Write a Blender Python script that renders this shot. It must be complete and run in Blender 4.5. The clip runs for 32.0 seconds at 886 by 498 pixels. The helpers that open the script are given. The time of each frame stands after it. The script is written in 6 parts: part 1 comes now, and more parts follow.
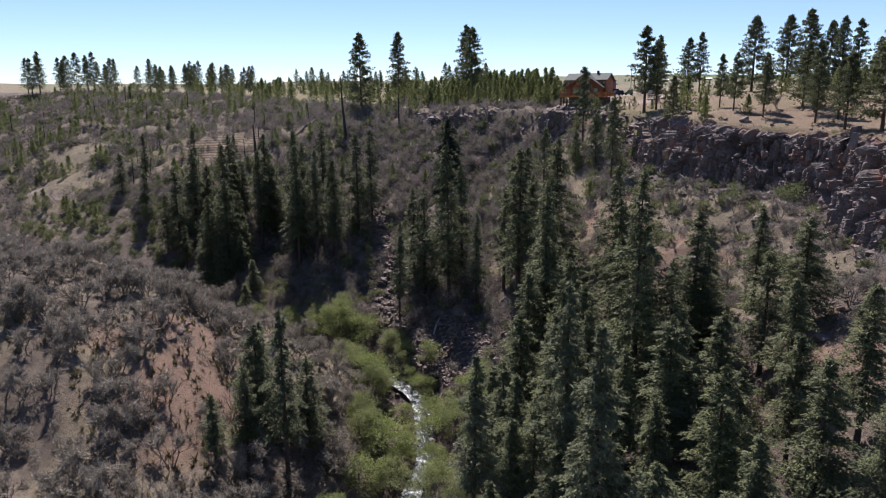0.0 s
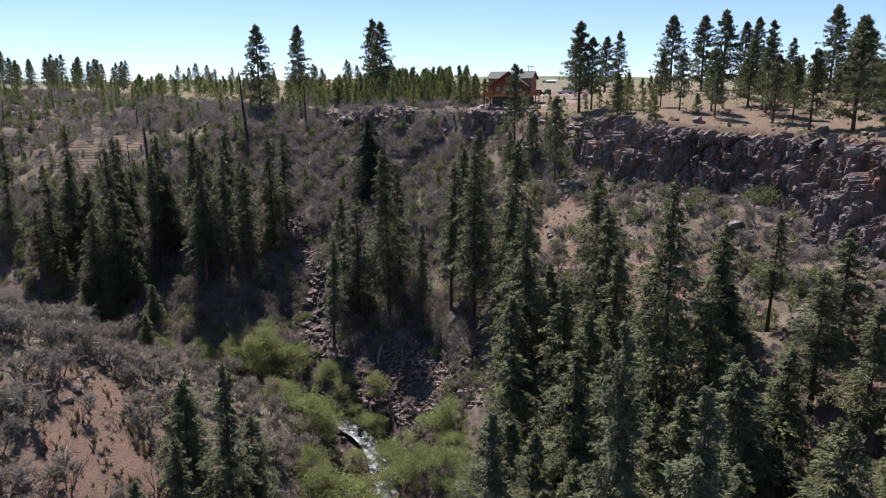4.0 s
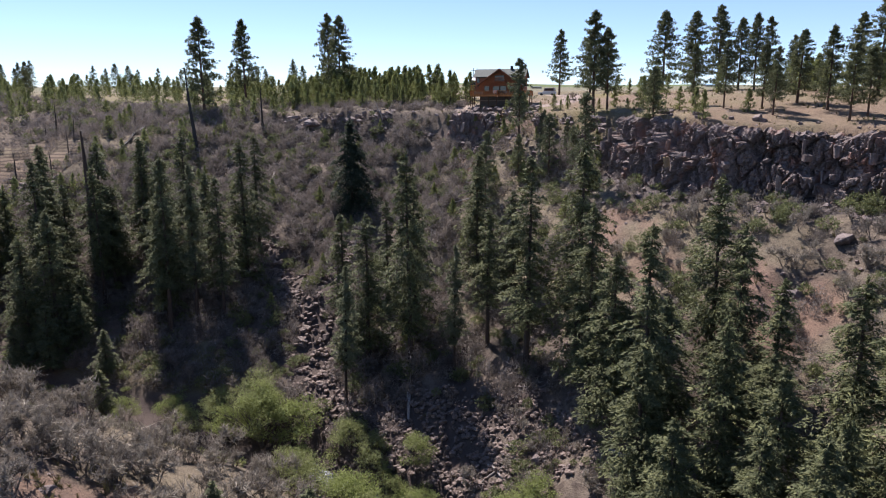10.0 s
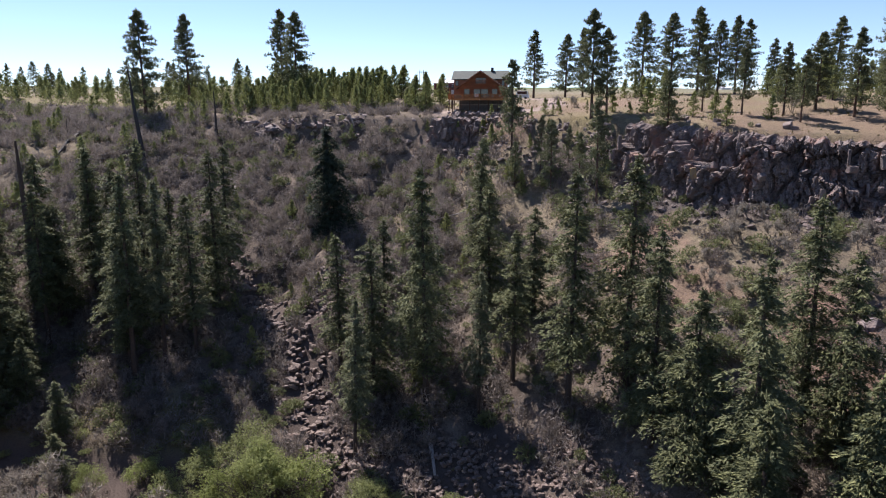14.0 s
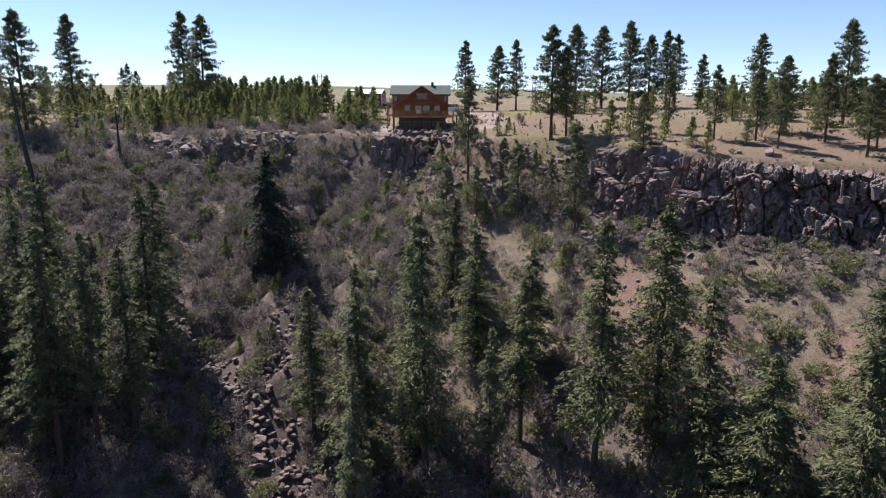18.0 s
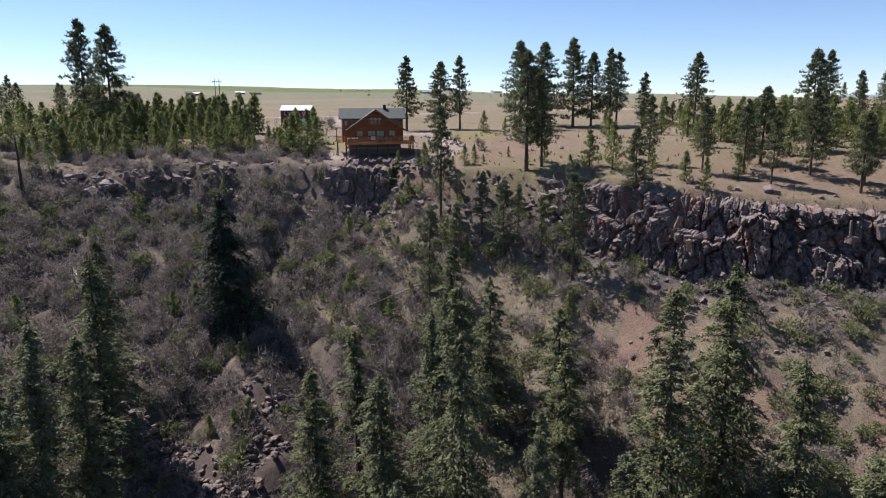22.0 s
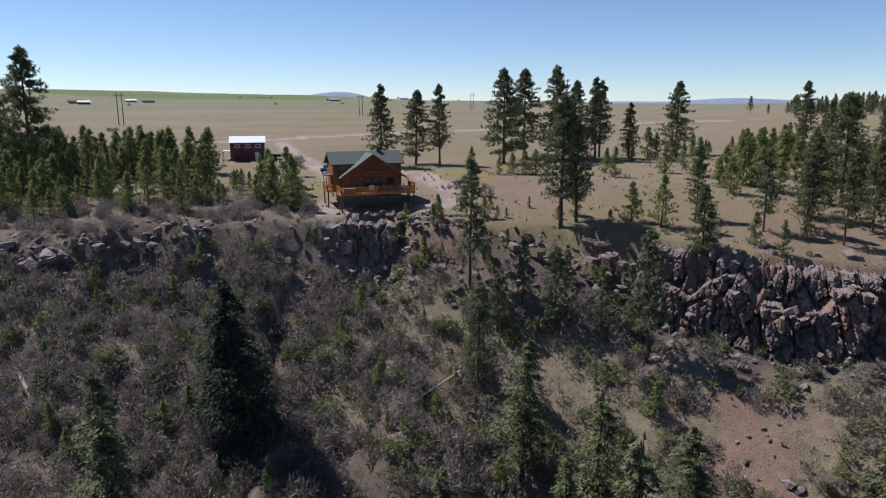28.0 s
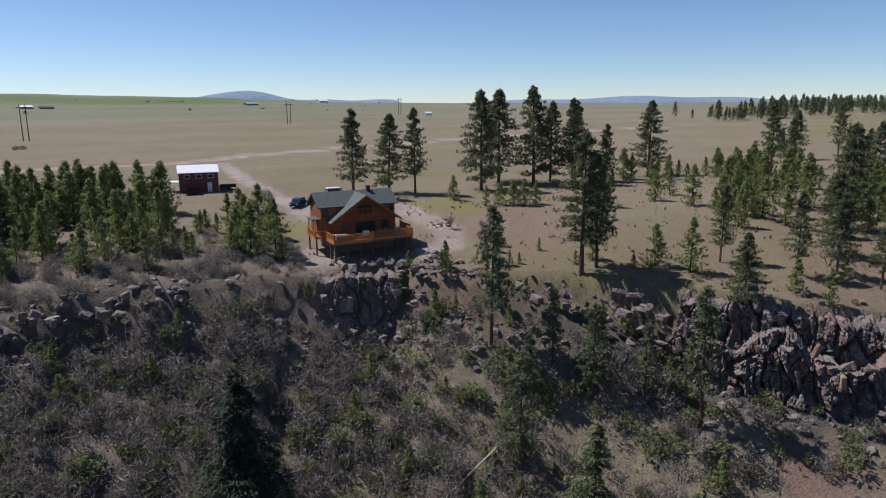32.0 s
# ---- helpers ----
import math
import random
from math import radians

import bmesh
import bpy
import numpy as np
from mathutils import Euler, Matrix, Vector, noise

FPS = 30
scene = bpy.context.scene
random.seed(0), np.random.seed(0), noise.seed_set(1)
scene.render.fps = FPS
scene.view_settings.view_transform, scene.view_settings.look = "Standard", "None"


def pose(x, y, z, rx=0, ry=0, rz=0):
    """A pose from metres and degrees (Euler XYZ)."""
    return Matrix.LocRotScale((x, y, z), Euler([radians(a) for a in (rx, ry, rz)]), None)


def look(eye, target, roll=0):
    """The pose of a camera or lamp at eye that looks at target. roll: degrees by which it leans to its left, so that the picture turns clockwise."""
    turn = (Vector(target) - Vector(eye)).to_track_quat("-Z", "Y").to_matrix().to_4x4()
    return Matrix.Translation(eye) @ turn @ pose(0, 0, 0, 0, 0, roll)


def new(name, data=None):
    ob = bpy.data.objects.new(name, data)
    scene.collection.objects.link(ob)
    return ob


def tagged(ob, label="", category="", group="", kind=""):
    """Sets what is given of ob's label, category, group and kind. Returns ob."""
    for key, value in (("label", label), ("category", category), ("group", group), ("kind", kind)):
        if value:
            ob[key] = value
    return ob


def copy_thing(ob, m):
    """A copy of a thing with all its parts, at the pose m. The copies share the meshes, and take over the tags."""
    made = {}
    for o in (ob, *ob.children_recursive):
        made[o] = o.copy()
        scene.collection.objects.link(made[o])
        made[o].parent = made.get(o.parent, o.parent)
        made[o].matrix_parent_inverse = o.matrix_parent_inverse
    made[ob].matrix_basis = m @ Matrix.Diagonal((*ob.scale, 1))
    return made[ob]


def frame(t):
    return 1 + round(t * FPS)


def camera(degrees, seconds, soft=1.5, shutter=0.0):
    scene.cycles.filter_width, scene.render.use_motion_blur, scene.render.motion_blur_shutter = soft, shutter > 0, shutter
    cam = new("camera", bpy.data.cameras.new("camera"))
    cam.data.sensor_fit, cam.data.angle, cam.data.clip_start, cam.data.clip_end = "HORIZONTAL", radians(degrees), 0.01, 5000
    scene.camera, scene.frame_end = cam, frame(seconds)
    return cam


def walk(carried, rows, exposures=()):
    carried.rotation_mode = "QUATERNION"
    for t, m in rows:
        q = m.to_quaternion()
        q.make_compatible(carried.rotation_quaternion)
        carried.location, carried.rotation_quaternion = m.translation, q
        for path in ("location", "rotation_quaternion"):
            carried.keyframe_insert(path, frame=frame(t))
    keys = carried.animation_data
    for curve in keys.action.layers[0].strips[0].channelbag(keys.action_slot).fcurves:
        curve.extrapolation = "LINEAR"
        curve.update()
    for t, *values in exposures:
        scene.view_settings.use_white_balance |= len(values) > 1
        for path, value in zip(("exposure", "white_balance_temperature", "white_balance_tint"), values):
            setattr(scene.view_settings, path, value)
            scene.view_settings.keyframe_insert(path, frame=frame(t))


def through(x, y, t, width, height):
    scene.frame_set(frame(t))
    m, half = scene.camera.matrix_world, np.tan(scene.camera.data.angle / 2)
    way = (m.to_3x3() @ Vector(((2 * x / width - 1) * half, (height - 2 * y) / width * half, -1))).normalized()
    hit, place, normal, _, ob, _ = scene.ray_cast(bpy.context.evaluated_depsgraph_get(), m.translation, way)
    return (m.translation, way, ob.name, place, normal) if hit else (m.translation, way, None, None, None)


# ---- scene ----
cam = camera(66.2, 32.0, soft=1.1)
PATH = [
    (0, (98.872, -188.659, -3.394), (97.64, -187.143, -3.823), -0.1),
    (0.5, (96.499, -188.056, -3.479), (95.314, -186.503, -3.907), 0.0),
    (1, (94.16, -187.42, -3.561), (93.026, -185.83, -3.989), 0.1),
    (1.5, (91.822, -186.73, -3.619), (90.722, -185.116, -4.048), 0.1),
    (2, (89.52, -185.969, -3.696), (88.438, -184.342, -4.123), 0.1),
    (2.5, (87.319, -185.089, -3.774), (86.258, -183.449, -4.201), 0.1),
    (3, (85.156, -184.162, -3.821), (84.135, -182.497, -4.248), 0.1),
    (3.5, (82.966, -183.278, -3.856), (81.985, -181.587, -4.283), 0.1),
    (5.5, (74.051, -179.964, -3.826), (73.14, -178.236, -4.256), 0.1),
    (6, (71.782, -179.05, -3.962), (70.889, -177.313, -4.391), 0.0),
    (6.5, (69.566, -178.213, -4.114), (68.692, -176.465, -4.541), 0.0),
    (7, (67.274, -177.335, -4.344), (66.42, -175.577, -4.768), 0.0),
    (7.5, (64.928, -176.395, -4.652), (64.092, -174.628, -5.073), 0.0),
    (8, (62.577, -175.437, -5.029), (61.753, -173.664, -5.445), 0.0),
    (8.5, (60.304, -174.454, -5.377), (59.49, -172.674, -5.789), 0.0),
    (9, (58.084, -173.381, -5.648), (57.286, -171.593, -6.057), 0.1),
    (9.5, (55.9, -172.229, -5.811), (55.13, -170.428, -6.216), -0.0),
    (10, (53.786, -171.068, -5.909), (53.051, -169.252, -6.312), -0.0),
    (10.5, (51.686, -170.02, -5.957), (50.981, -168.192, -6.358), -0.0),
    (11, (49.621, -169.032, -5.942), (48.94, -167.194, -6.342), 0.0),
    (11.5, (47.507, -168.054, -5.906), (46.849, -166.208, -6.305), 0.0),
    (12, (45.418, -166.995, -5.795), (44.782, -165.141, -6.195), 0.1),
    (12.5, (43.363, -165.94, -5.656), (42.75, -164.078, -6.055), 0.1),
    (13, (41.291, -164.835, -5.507), (40.703, -162.965, -5.906), 0.1),
    (13.5, (39.184, -163.728, -5.362), (38.622, -161.85, -5.761), 0.1),
    (14, (37.067, -162.623, -5.153), (36.531, -160.738, -5.552), 0.1),
    (14.5, (34.973, -161.552, -4.913), (34.462, -159.66, -5.31), 0.2),
    (16.5, (26.796, -156.979, -2.938), (26.433, -155.053, -3.338), 0.1),
    (17, (24.564, -155.813, -2.293), (24.254, -153.878, -2.694), 0.1),
    (17.5, (22.38, -154.762, -1.645), (22.125, -152.82, -2.047), 0.1),
    (18, (20.309, -153.68, -0.94), (20.112, -151.731, -1.343), 0.1),
    (18.5, (18.269, -152.533, -0.144), (18.139, -150.578, -0.546), -0.0),
    (19, (16.147, -151.322, 0.645), (16.084, -149.365, 0.241), -0.0),
    (19.5, (13.962, -150.116, 1.315), (13.956, -148.158, 0.909), 0.1),
    (20, (11.77, -148.81, 2.058), (11.797, -146.852, 1.65), 0.0),
    (20.5, (9.631, -147.364, 2.904), (9.686, -145.407, 2.493), -0.1),
    (21, (7.62, -145.835, 3.75), (7.7, -143.88, 3.337), -0.2),
    (21.5, (5.776, -144.172, 4.462), (5.885, -142.218, 4.047), -0.1),
    (22, (3.941, -142.483, 5.013), (4.076, -140.531, 4.599), -0.1),
    (22.5, (2.068, -140.795, 5.45), (2.231, -138.845, 5.038), -0.0),
    (23, (0.293, -139.119, 5.932), (0.483, -137.171, 5.522), 0.0),
    (23.5, (-1.362, -137.386, 6.574), (-1.142, -135.441, 6.163), 0.0),
    (24, (-3.025, -135.641, 7.156), (-2.776, -133.7, 6.746), 0.1),
    (24.5, (-4.791, -133.896, 7.59), (-4.514, -131.957, 7.182), 0.1),
    (25, (-6.534, -132.176, 8.026), (-6.23, -130.241, 7.62), 0.0),
    (25.5, (-8.178, -130.45, 8.579), (-7.85, -128.518, 8.176), 0.0),
    (27.5, (-14.081, -122.96, 11.721), (-13.66, -121.048, 11.312), -0.1),
    (28, (-15.45, -121.022, 12.537), (-15.005, -119.116, 12.125), 0.0),
    (28.5, (-16.893, -119.104, 13.236), (-16.422, -117.204, 12.824), -0.1),
    (29, (-18.347, -117.185, 13.884), (-17.842, -115.295, 13.471), -0.1),
    (29.5, (-19.788, -115.273, 14.503), (-19.249, -113.392, 14.089), -0.1),
    (30, (-21.171, -113.296, 15.176), (-20.601, -111.425, 14.762), -0.1),
    (30.5, (-22.443, -111.213, 15.952), (-21.841, -109.352, 15.536), -0.2),
    (31, (-23.677, -109.125, 16.804), (-23.044, -107.274, 16.387), -0.2),
    (31.5, (-24.945, -107.022, 17.637), (-24.284, -105.181, 17.218), -0.2),
    (32, (-26.223, -104.926, 18.396), (-25.537, -103.095, 17.977), -0.3),
]
walk(cam, [(t, look(eye, target, roll)) for t, eye, target, roll in PATH],
     exposures=[(0, 0.66, 6300, 18), (9, 0.87, 6380, 19), (14, 0.92, 6410, 19), (19, 0.80, 6330, 18), (25, 0.50, 6180, 15), (28, 0.33, 6100, 14), (32, 0.17, 5980, 13)])

# ---- light ----
SUN_AZ = (-0.75, 0.66)
SUN_EL = radians(54)
world = bpy.data.worlds.new("sky")
scene.world = world
world.use_nodes = True
wn = world.node_tree.nodes
sky = wn.new("ShaderNodeTexSky")
sky.sky_type = "NISHITA"
sky.sun_disc = False
sky.sun_elevation = SUN_EL
sky.sun_rotation = math.atan2(SUN_AZ[0], SUN_AZ[1])
sky.altitude = 2000
sky.air_density, sky.dust_density, sky.ozone_density = 0.92, 0.0, 3.4
world.node_tree.links.new(sky.outputs[0], wn["Background"].inputs[0])
wn["Background"].inputs[1].default_value = 0.088
sun_data = bpy.data.lights.new("sun", "SUN")
sun_data.energy, sun_data.angle, sun_data.color = 5.0, radians(0.53), (1.0, 0.95, 0.88)
sun = new("sun", sun_data)
sun.matrix_world = look((SUN_AZ[0] * 300, SUN_AZ[1] * 300, 300 * math.tan(SUN_EL)), (0, 0, 0))


# ---- ground form ----
RIM = [(-900, -60, 3, 0), (-300, -25, 1, 0), (-200, 8, -1.5, 0), (-130, 22, -4, 0.5), (-80, 6, -6, 1), (-52, -9, -8, 2), (-37, -6, -6.5, 2.2), (-26, -5, -6.5, 1.2), (-14, -5, -6.6, 1.0),
       (-7, -10, -6.8, 4.6), (1, -10, -7, 4.4), (5, -11, -7, 2.0), (12, -15, -7, 1.8), (26, -25, -7.2, 3.5), (37, -38, -7.8, 9), (46, -47, -8.5, 10),
       (57, -53, -9.5, 9), (68, -56, -9.8, 8), (77, -62, -10, 8), (87, -78, -10, 12), (104, -98, -10, 10), (140, -130, -9, 8), (230, -190, -8, 6), (700, -420, -6, 4)]
CREEK = [(-900, -210, -34), (-300, -160, -42), (-110, -120, -47), (-60, -106, -50), (-20, -98, -53.5), (2, -97, -56), (22, -101, -58),
         (35, -114, -59.5), (44, -132, -61), (57, -155, -63), (66, -210, -66), (50, -320, -70), (-60, -700, -80)]
def line_dist(x, y, pts):
    """Signed distance to a polyline (positive to its left), with the values carried along it."""
    pts = np.array(pts, float)
    best = np.full(x.shape, 1e18); sign = np.ones(x.shape); vals = np.zeros(x.shape + (pts.shape[1] - 2,))
    for a, b in zip(pts[:-1], pts[1:]):
        d = b[:2] - a[:2]; L = d @ d
        t = np.clip(((x - a[0]) * d[0] + (y - a[1]) * d[1]) / L, 0, 1)
        ex, ey = x - a[0] - t * d[0], y - a[1] - t * d[1]
        q = ex * ex + ey * ey
        near = q < best
        best = np.where(near, q, best)
        sign = np.where(near, np.sign(d[0] * ey - d[1] * ex + 1e-9), sign)
        vals = np.where(near[..., None], a[2:] + t[..., None] * (b[2:] - a[2:]), vals)
    return sign * np.sqrt(best), vals
def smooth(a, b, v):
    t = np.clip((v - a) / (b - a), 0, 1)
    return t * t * (3 - 2 * t)
def waves(x, y, s, seed):
    r = np.random.RandomState(seed); out = 0 * x
    for k in range(7):
        a = r.uniform(0, 6.28); f = r.uniform(.6, 1.6) / s
        out = out + np.sin((x * np.cos(a) + y * np.sin(a)) * f * 6.28 + r.uniform(0, 6.28))
    return out / 7 ** .5
def bank(s, bed):
    return np.minimum(bed + 33 * (1 - np.exp(-np.maximum(s - 4, 0) / 37)) + 0.12 * np.maximum(s - 60, 0), 4)
def blur(a, r):
    """Running means along both axes."""
    for axis in (0, 1):
        for _ in range(3):
            p = np.pad(a, [(r + 1, r) if k == axis else (0, 0) for k in (0, 1)], mode="edge").cumsum(axis)
            n = a.shape[axis]
            a = (np.take(p, np.arange(2 * r + 1, 2 * r + 1 + n), axis) - np.take(p, np.arange(0, n), axis)) / (2 * r + 1)
    return a
BX, BY = np.meshgrid(np.arange(-960, 721, 4.0), np.arange(-920, 81, 4.0))
BD, BV = line_dist(BX, BY, CREEK)
BANK = blur(bank(np.maximum(-BD, 0), BV[..., 0]), 2)
def soft_bank(x, y):
    """The near bank with its crest worn round, read from a coarse sheet."""
    u, v = np.clip((x + 960) / 4, 0, BX.shape[1] - 1.01), np.clip((y + 920) / 4, 0, BX.shape[0] - 1.01)
    i, j = u.astype(int), v.astype(int)
    u, v = u - i, v - j
    return (BANK[j, i] * (1 - u) + BANK[j, i + 1] * u) * (1 - v) + (BANK[j + 1, i] * (1 - u) + BANK[j + 1, i + 1] * u) * v
def height(x, y):
    x, y = np.asarray(x, float), np.asarray(y, float)
    dr, rv = line_dist(x, y, RIM); dc, cv = line_dist(x, y, CREEK)
    top, cliff, bed = rv[..., 0], rv[..., 1], cv[..., 0]
    steep = smooth(1.2, 3.5, cliff)
    dr = dr + 1.2 * (1 - 0.8 * steep) * waves(x, y, 14, 1) * smooth(0, 3, np.abs(dr))
    back = np.maximum(dr, 0)
    plateau = top + (0.8 - top) * (1 - np.exp(-back / 42))
    plateau = plateau + (15 + 18 * smooth(520, -320, x)) * smooth(60, 980, back) + 0.25 * waves(x, y, 40, 2) * smooth(0, 20, back) + 1.6 * waves(x, y, 420, 6) * smooth(200, 700, back)
    down = np.maximum(-dr, 0); u = down / (down + np.abs(dc) + 1e-6)
    foot = top - cliff - 1.0 * smooth(2, 4, cliff)
    bend = 0.78 + 0.75 * smooth(-50, -95, x) + 0.55 * smooth(12, 45, x)
    slope = foot + (bed + 1 - foot) * u ** bend + 1.3 * waves(x, y, 22, 3) * np.sin(np.pi * u) + .5 * waves(x, y, 7, 4) * np.sin(np.pi * u)
    north = plateau + (slope - plateau) * smooth(0, 2.2, 4.2 * steep - dr)
    s = np.maximum(-dc, 0)
    south = bank(s, bed) + (soft_bank(x, y) - bank(s, bed)) * smooth(6, 24, s)
    south = south + 1.0 * waves(x, y, 25, 5) * smooth(3, 25, s)
    z = np.where(dc > 0, north, south)
    return np.where(np.abs(dc) < 4.5, np.minimum(z, bed + 0.35 + 1.2 * smooth(2.0, 4.5, np.abs(dc))), z)

BARE = [(-112, -53, 25), (-96, -30, 9), (-140, -92, 13), (-165, -78, 12), (20, -91, 13), (37, -57, 6), (61, -77, 6), (88, -100, 8), (13, -141, 9), (3, -134, 5), (-45, -87, 5)]
GULLY = [(-34, -54), (-22, -62), (-13, -71), (-4, -81), (3, -89)]
SIDE_GULLY = [(-15.5, -50), (-14.5, -58), (-13, -69)]
def gully_dist(x, y):
    return np.minimum(np.abs(line_dist(x, y, GULLY)[0]), np.abs(line_dist(x, y, SIDE_GULLY)[0]) + 0.8)
def grown(x, y):
    """How far plants cover a place: nothing on the bare banks and the stone runs."""
    x, y = np.asarray(x, float), np.asarray(y, float)
    k = smooth(1.6, 4.0, gully_dist(x, y) + 1.2 * waves(x, y, 9, 81))
    for cx, cy, r in BARE:
        k = k * (0.06 + 0.94 * smooth(0.6 * r, 1.1 * r, np.hypot(x - cx, y - cy) + 0.16 * r * waves(x, y, r * 0.9, 83)))
    return k

# ---- mesh helpers ----
def mesh_of(name, verts, faces, material, smooth_shade=False):
    me = bpy.data.meshes.new(name)
    verts = np.asarray(verts, np.float32)
    faces = np.asarray(faces, np.int32)
    n = faces.shape[1]
    me.vertices.add(len(verts))
    me.vertices.foreach_set("co", verts.ravel())
    me.loops.add(faces.size)
    me.loops.foreach_set("vertex_index", faces.ravel())
    me.polygons.add(len(faces))
    me.polygons.foreach_set("loop_start", np.arange(0, faces.size, n, dtype=np.int32))
    me.polygons.foreach_set("use_smooth", np.full(len(faces), smooth_shade))
    me.update(calc_edges=True)
    me.materials.append(material)
    return me


def poly_mesh(name, verts, faces, material):
    me = bpy.data.meshes.new(name)
    me.from_pydata([tuple(v) for v in verts], [], [tuple(f) for f in faces])
    me.update()
    me.materials.append(material)
    return me


def part(name, me, parent=None, label="", m=None):
    ob = new(name, me)
    ob.parent = parent
    if m is not None:
        ob.matrix_basis = m
    if label:
        ob["label"] = label
    return ob


def thing(name, m, label, category, group="", kind=""):
    ob = new(name)
    ob.empty_display_size = 0.2
    ob.matrix_basis = m
    return tagged(ob, label, category, group, kind)


CUBE = [(0, 1, 3, 2), (4, 6, 7, 5), (0, 4, 5, 1), (2, 3, 7, 6), (0, 2, 6, 4), (1, 5, 7, 3)]


def boxes(name, material, *spans):
    """Several boxes x0,x1,y0,y1,z0,z1 joined into the mesh of one part."""
    v, f = [], []
    for x0, x1, y0, y1, z0, z1 in spans:
        n = len(v)
        v += [(x, y, z) for x in (x0, x1) for y in (y0, y1) for z in (z0, z1)]
        f += [tuple(n + i for i in q) for q in CUBE]
    return poly_mesh(name, v, f, material)


def tube(name, points, radii, material, sides=6):
    """A tapering tube along points."""
    v, f = [], []
    pts = [Vector(p) for p in points]
    for i, p in enumerate(pts):
        d = (pts[min(i + 1, len(pts) - 1)] - pts[max(i - 1, 0)]).normalized()
        a = d.orthogonal().normalized()
        b = d.cross(a)
        v += [p + a * (float(radii[i]) * math.cos(2 * math.pi * t / sides)) + b * (float(radii[i]) * math.sin(2 * math.pi * t / sides)) for t in range(sides)]
    for i in range(len(pts) - 1):
        for k in range(sides):
            f.append((i * sides + k, i * sides + (k + 1) % sides, (i + 1) * sides + (k + 1) % sides, (i + 1) * sides + k))
    f.append(tuple(range(sides))[::-1])
    f.append(tuple((len(pts) - 1) * sides + k for k in range(sides)))
    return poly_mesh(name, v, f, material)


# ---- materials ----
def nodes_of(name):
    m = bpy.data.materials.new(name)
    m.use_nodes = True
    return m, m.node_tree, m.node_tree.nodes["Principled BSDF"]


def add(nt, kind, **props):
    n = nt.nodes.new(kind)
    for k, v in props.items():
        n.inputs[k.replace("_", " ")].default_value = v
    return n


def noise_tex(nt, scale, detail=4.0, rough=0.55):
    tc = nt.nodes.new("ShaderNodeTexCoord")
    n = add(nt, "ShaderNodeTexNoise", Scale=scale, Detail=detail, Roughness=rough)
    nt.links.new(tc.outputs["Object"], n.inputs["Vector"])
    return n


def mix(nt, fac, a, b):
    """A colour mix; fac, a, b: sockets or values."""
    n = nt.nodes.new("ShaderNodeMix")
    n.data_type = "RGBA"
    for socket, v in ((n.inputs[0], fac), (n.inputs[6], a), (n.inputs[7], b)):
        if isinstance(v, tuple):
            socket.default_value = (*v, 1)
        elif isinstance(v, (int, float)):
            socket.default_value = v
        else:
            nt.links.new(v, socket)
    return n.outputs[2]


def ramp(nt, socket, lo, hi):
    n = nt.nodes.new("ShaderNodeMapRange")
    n.inputs[1].default_value, n.inputs[2].default_value = lo, hi
    nt.links.new(socket, n.inputs[0])
    return n.outputs[0]


def bump(nt, socket, bsdf, strength=0.5, dist=0.05):
    n = add(nt, "ShaderNodeBump", Strength=strength, Distance=dist)
    nt.links.new(socket, n.inputs["Height"])
    nt.links.new(n.outputs[0], bsdf.inputs["Normal"])


def plain(name, colour, colour2=None, scale=3.0, rough=0.85, metal=0.0, bumped=0.3):
    """A surface of two tones mottled at two scales."""
    m, nt, b = nodes_of(name)
    colour2 = colour2 or tuple(c * 0.7 for c in colour)
    n1, n2 = noise_tex(nt, scale), noise_tex(nt, scale * 7)
    c = mix(nt, ramp(nt, n1.outputs[0], 0.35, 0.65), colour, colour2)
    c = mix(nt, ramp(nt, n2.outputs[0], 0.3, 0.75), c, tuple(x * 0.75 for x in colour2))
    nt.links.new(c, b.inputs["Base Color"])
    b.inputs["Roughness"].default_value = rough
    b.inputs["Metallic"].default_value = metal
    if bumped:
        bump(nt, n2.outputs[0], b, bumped)
    return m


def foliage(name, c1, c2, c3, rough=0.75, through=0.25):
    """Leaves or needles: the tone differs from tuft to tuft and from plant to plant."""
    m, nt, b = nodes_of(name)
    geo = nt.nodes.new("ShaderNodeNewGeometry")
    obi = nt.nodes.new("ShaderNodeObjectInfo")
    clump = noise_tex(nt, 0.6, 2)
    tone = nt.nodes.new("ShaderNodeMath")
    tone.operation = "MULTIPLY"
    nt.links.new(geo.outputs["Random Per Island"], tone.inputs[0])
    nt.links.new(ramp(nt, clump.outputs[0], 0.30, 0.56), tone.inputs[1])
    c = mix(nt, tone.outputs[0], c1, c2)
    r = ramp(nt, obi.outputs["Random"], 0.0, 1.6)
    c = mix(nt, r, c, c3)
    n = noise_tex(nt, 0.45, 3)
    c = mix(nt, ramp(nt, n.outputs[0], 0.45, 0.80), c, tuple(0.5 * x for x in c1))
    nt.links.new(c, b.inputs["Base Color"])
    b.inputs["Roughness"].default_value = rough
    b.inputs["Specular IOR Level"].default_value = 0.25
    tr = nt.nodes.new("ShaderNodeBsdfTranslucent")
    nt.links.new(c, tr.inputs[0])
    ms = nt.nodes.new("ShaderNodeMixShader")
    ms.inputs[0].default_value = through
    nt.links.new(b.outputs[0], ms.inputs[1])
    nt.links.new(tr.outputs[0], ms.inputs[2])
    nt.links.new(ms.outputs[0], nt.nodes["Material Output"].inputs[0])
    return m


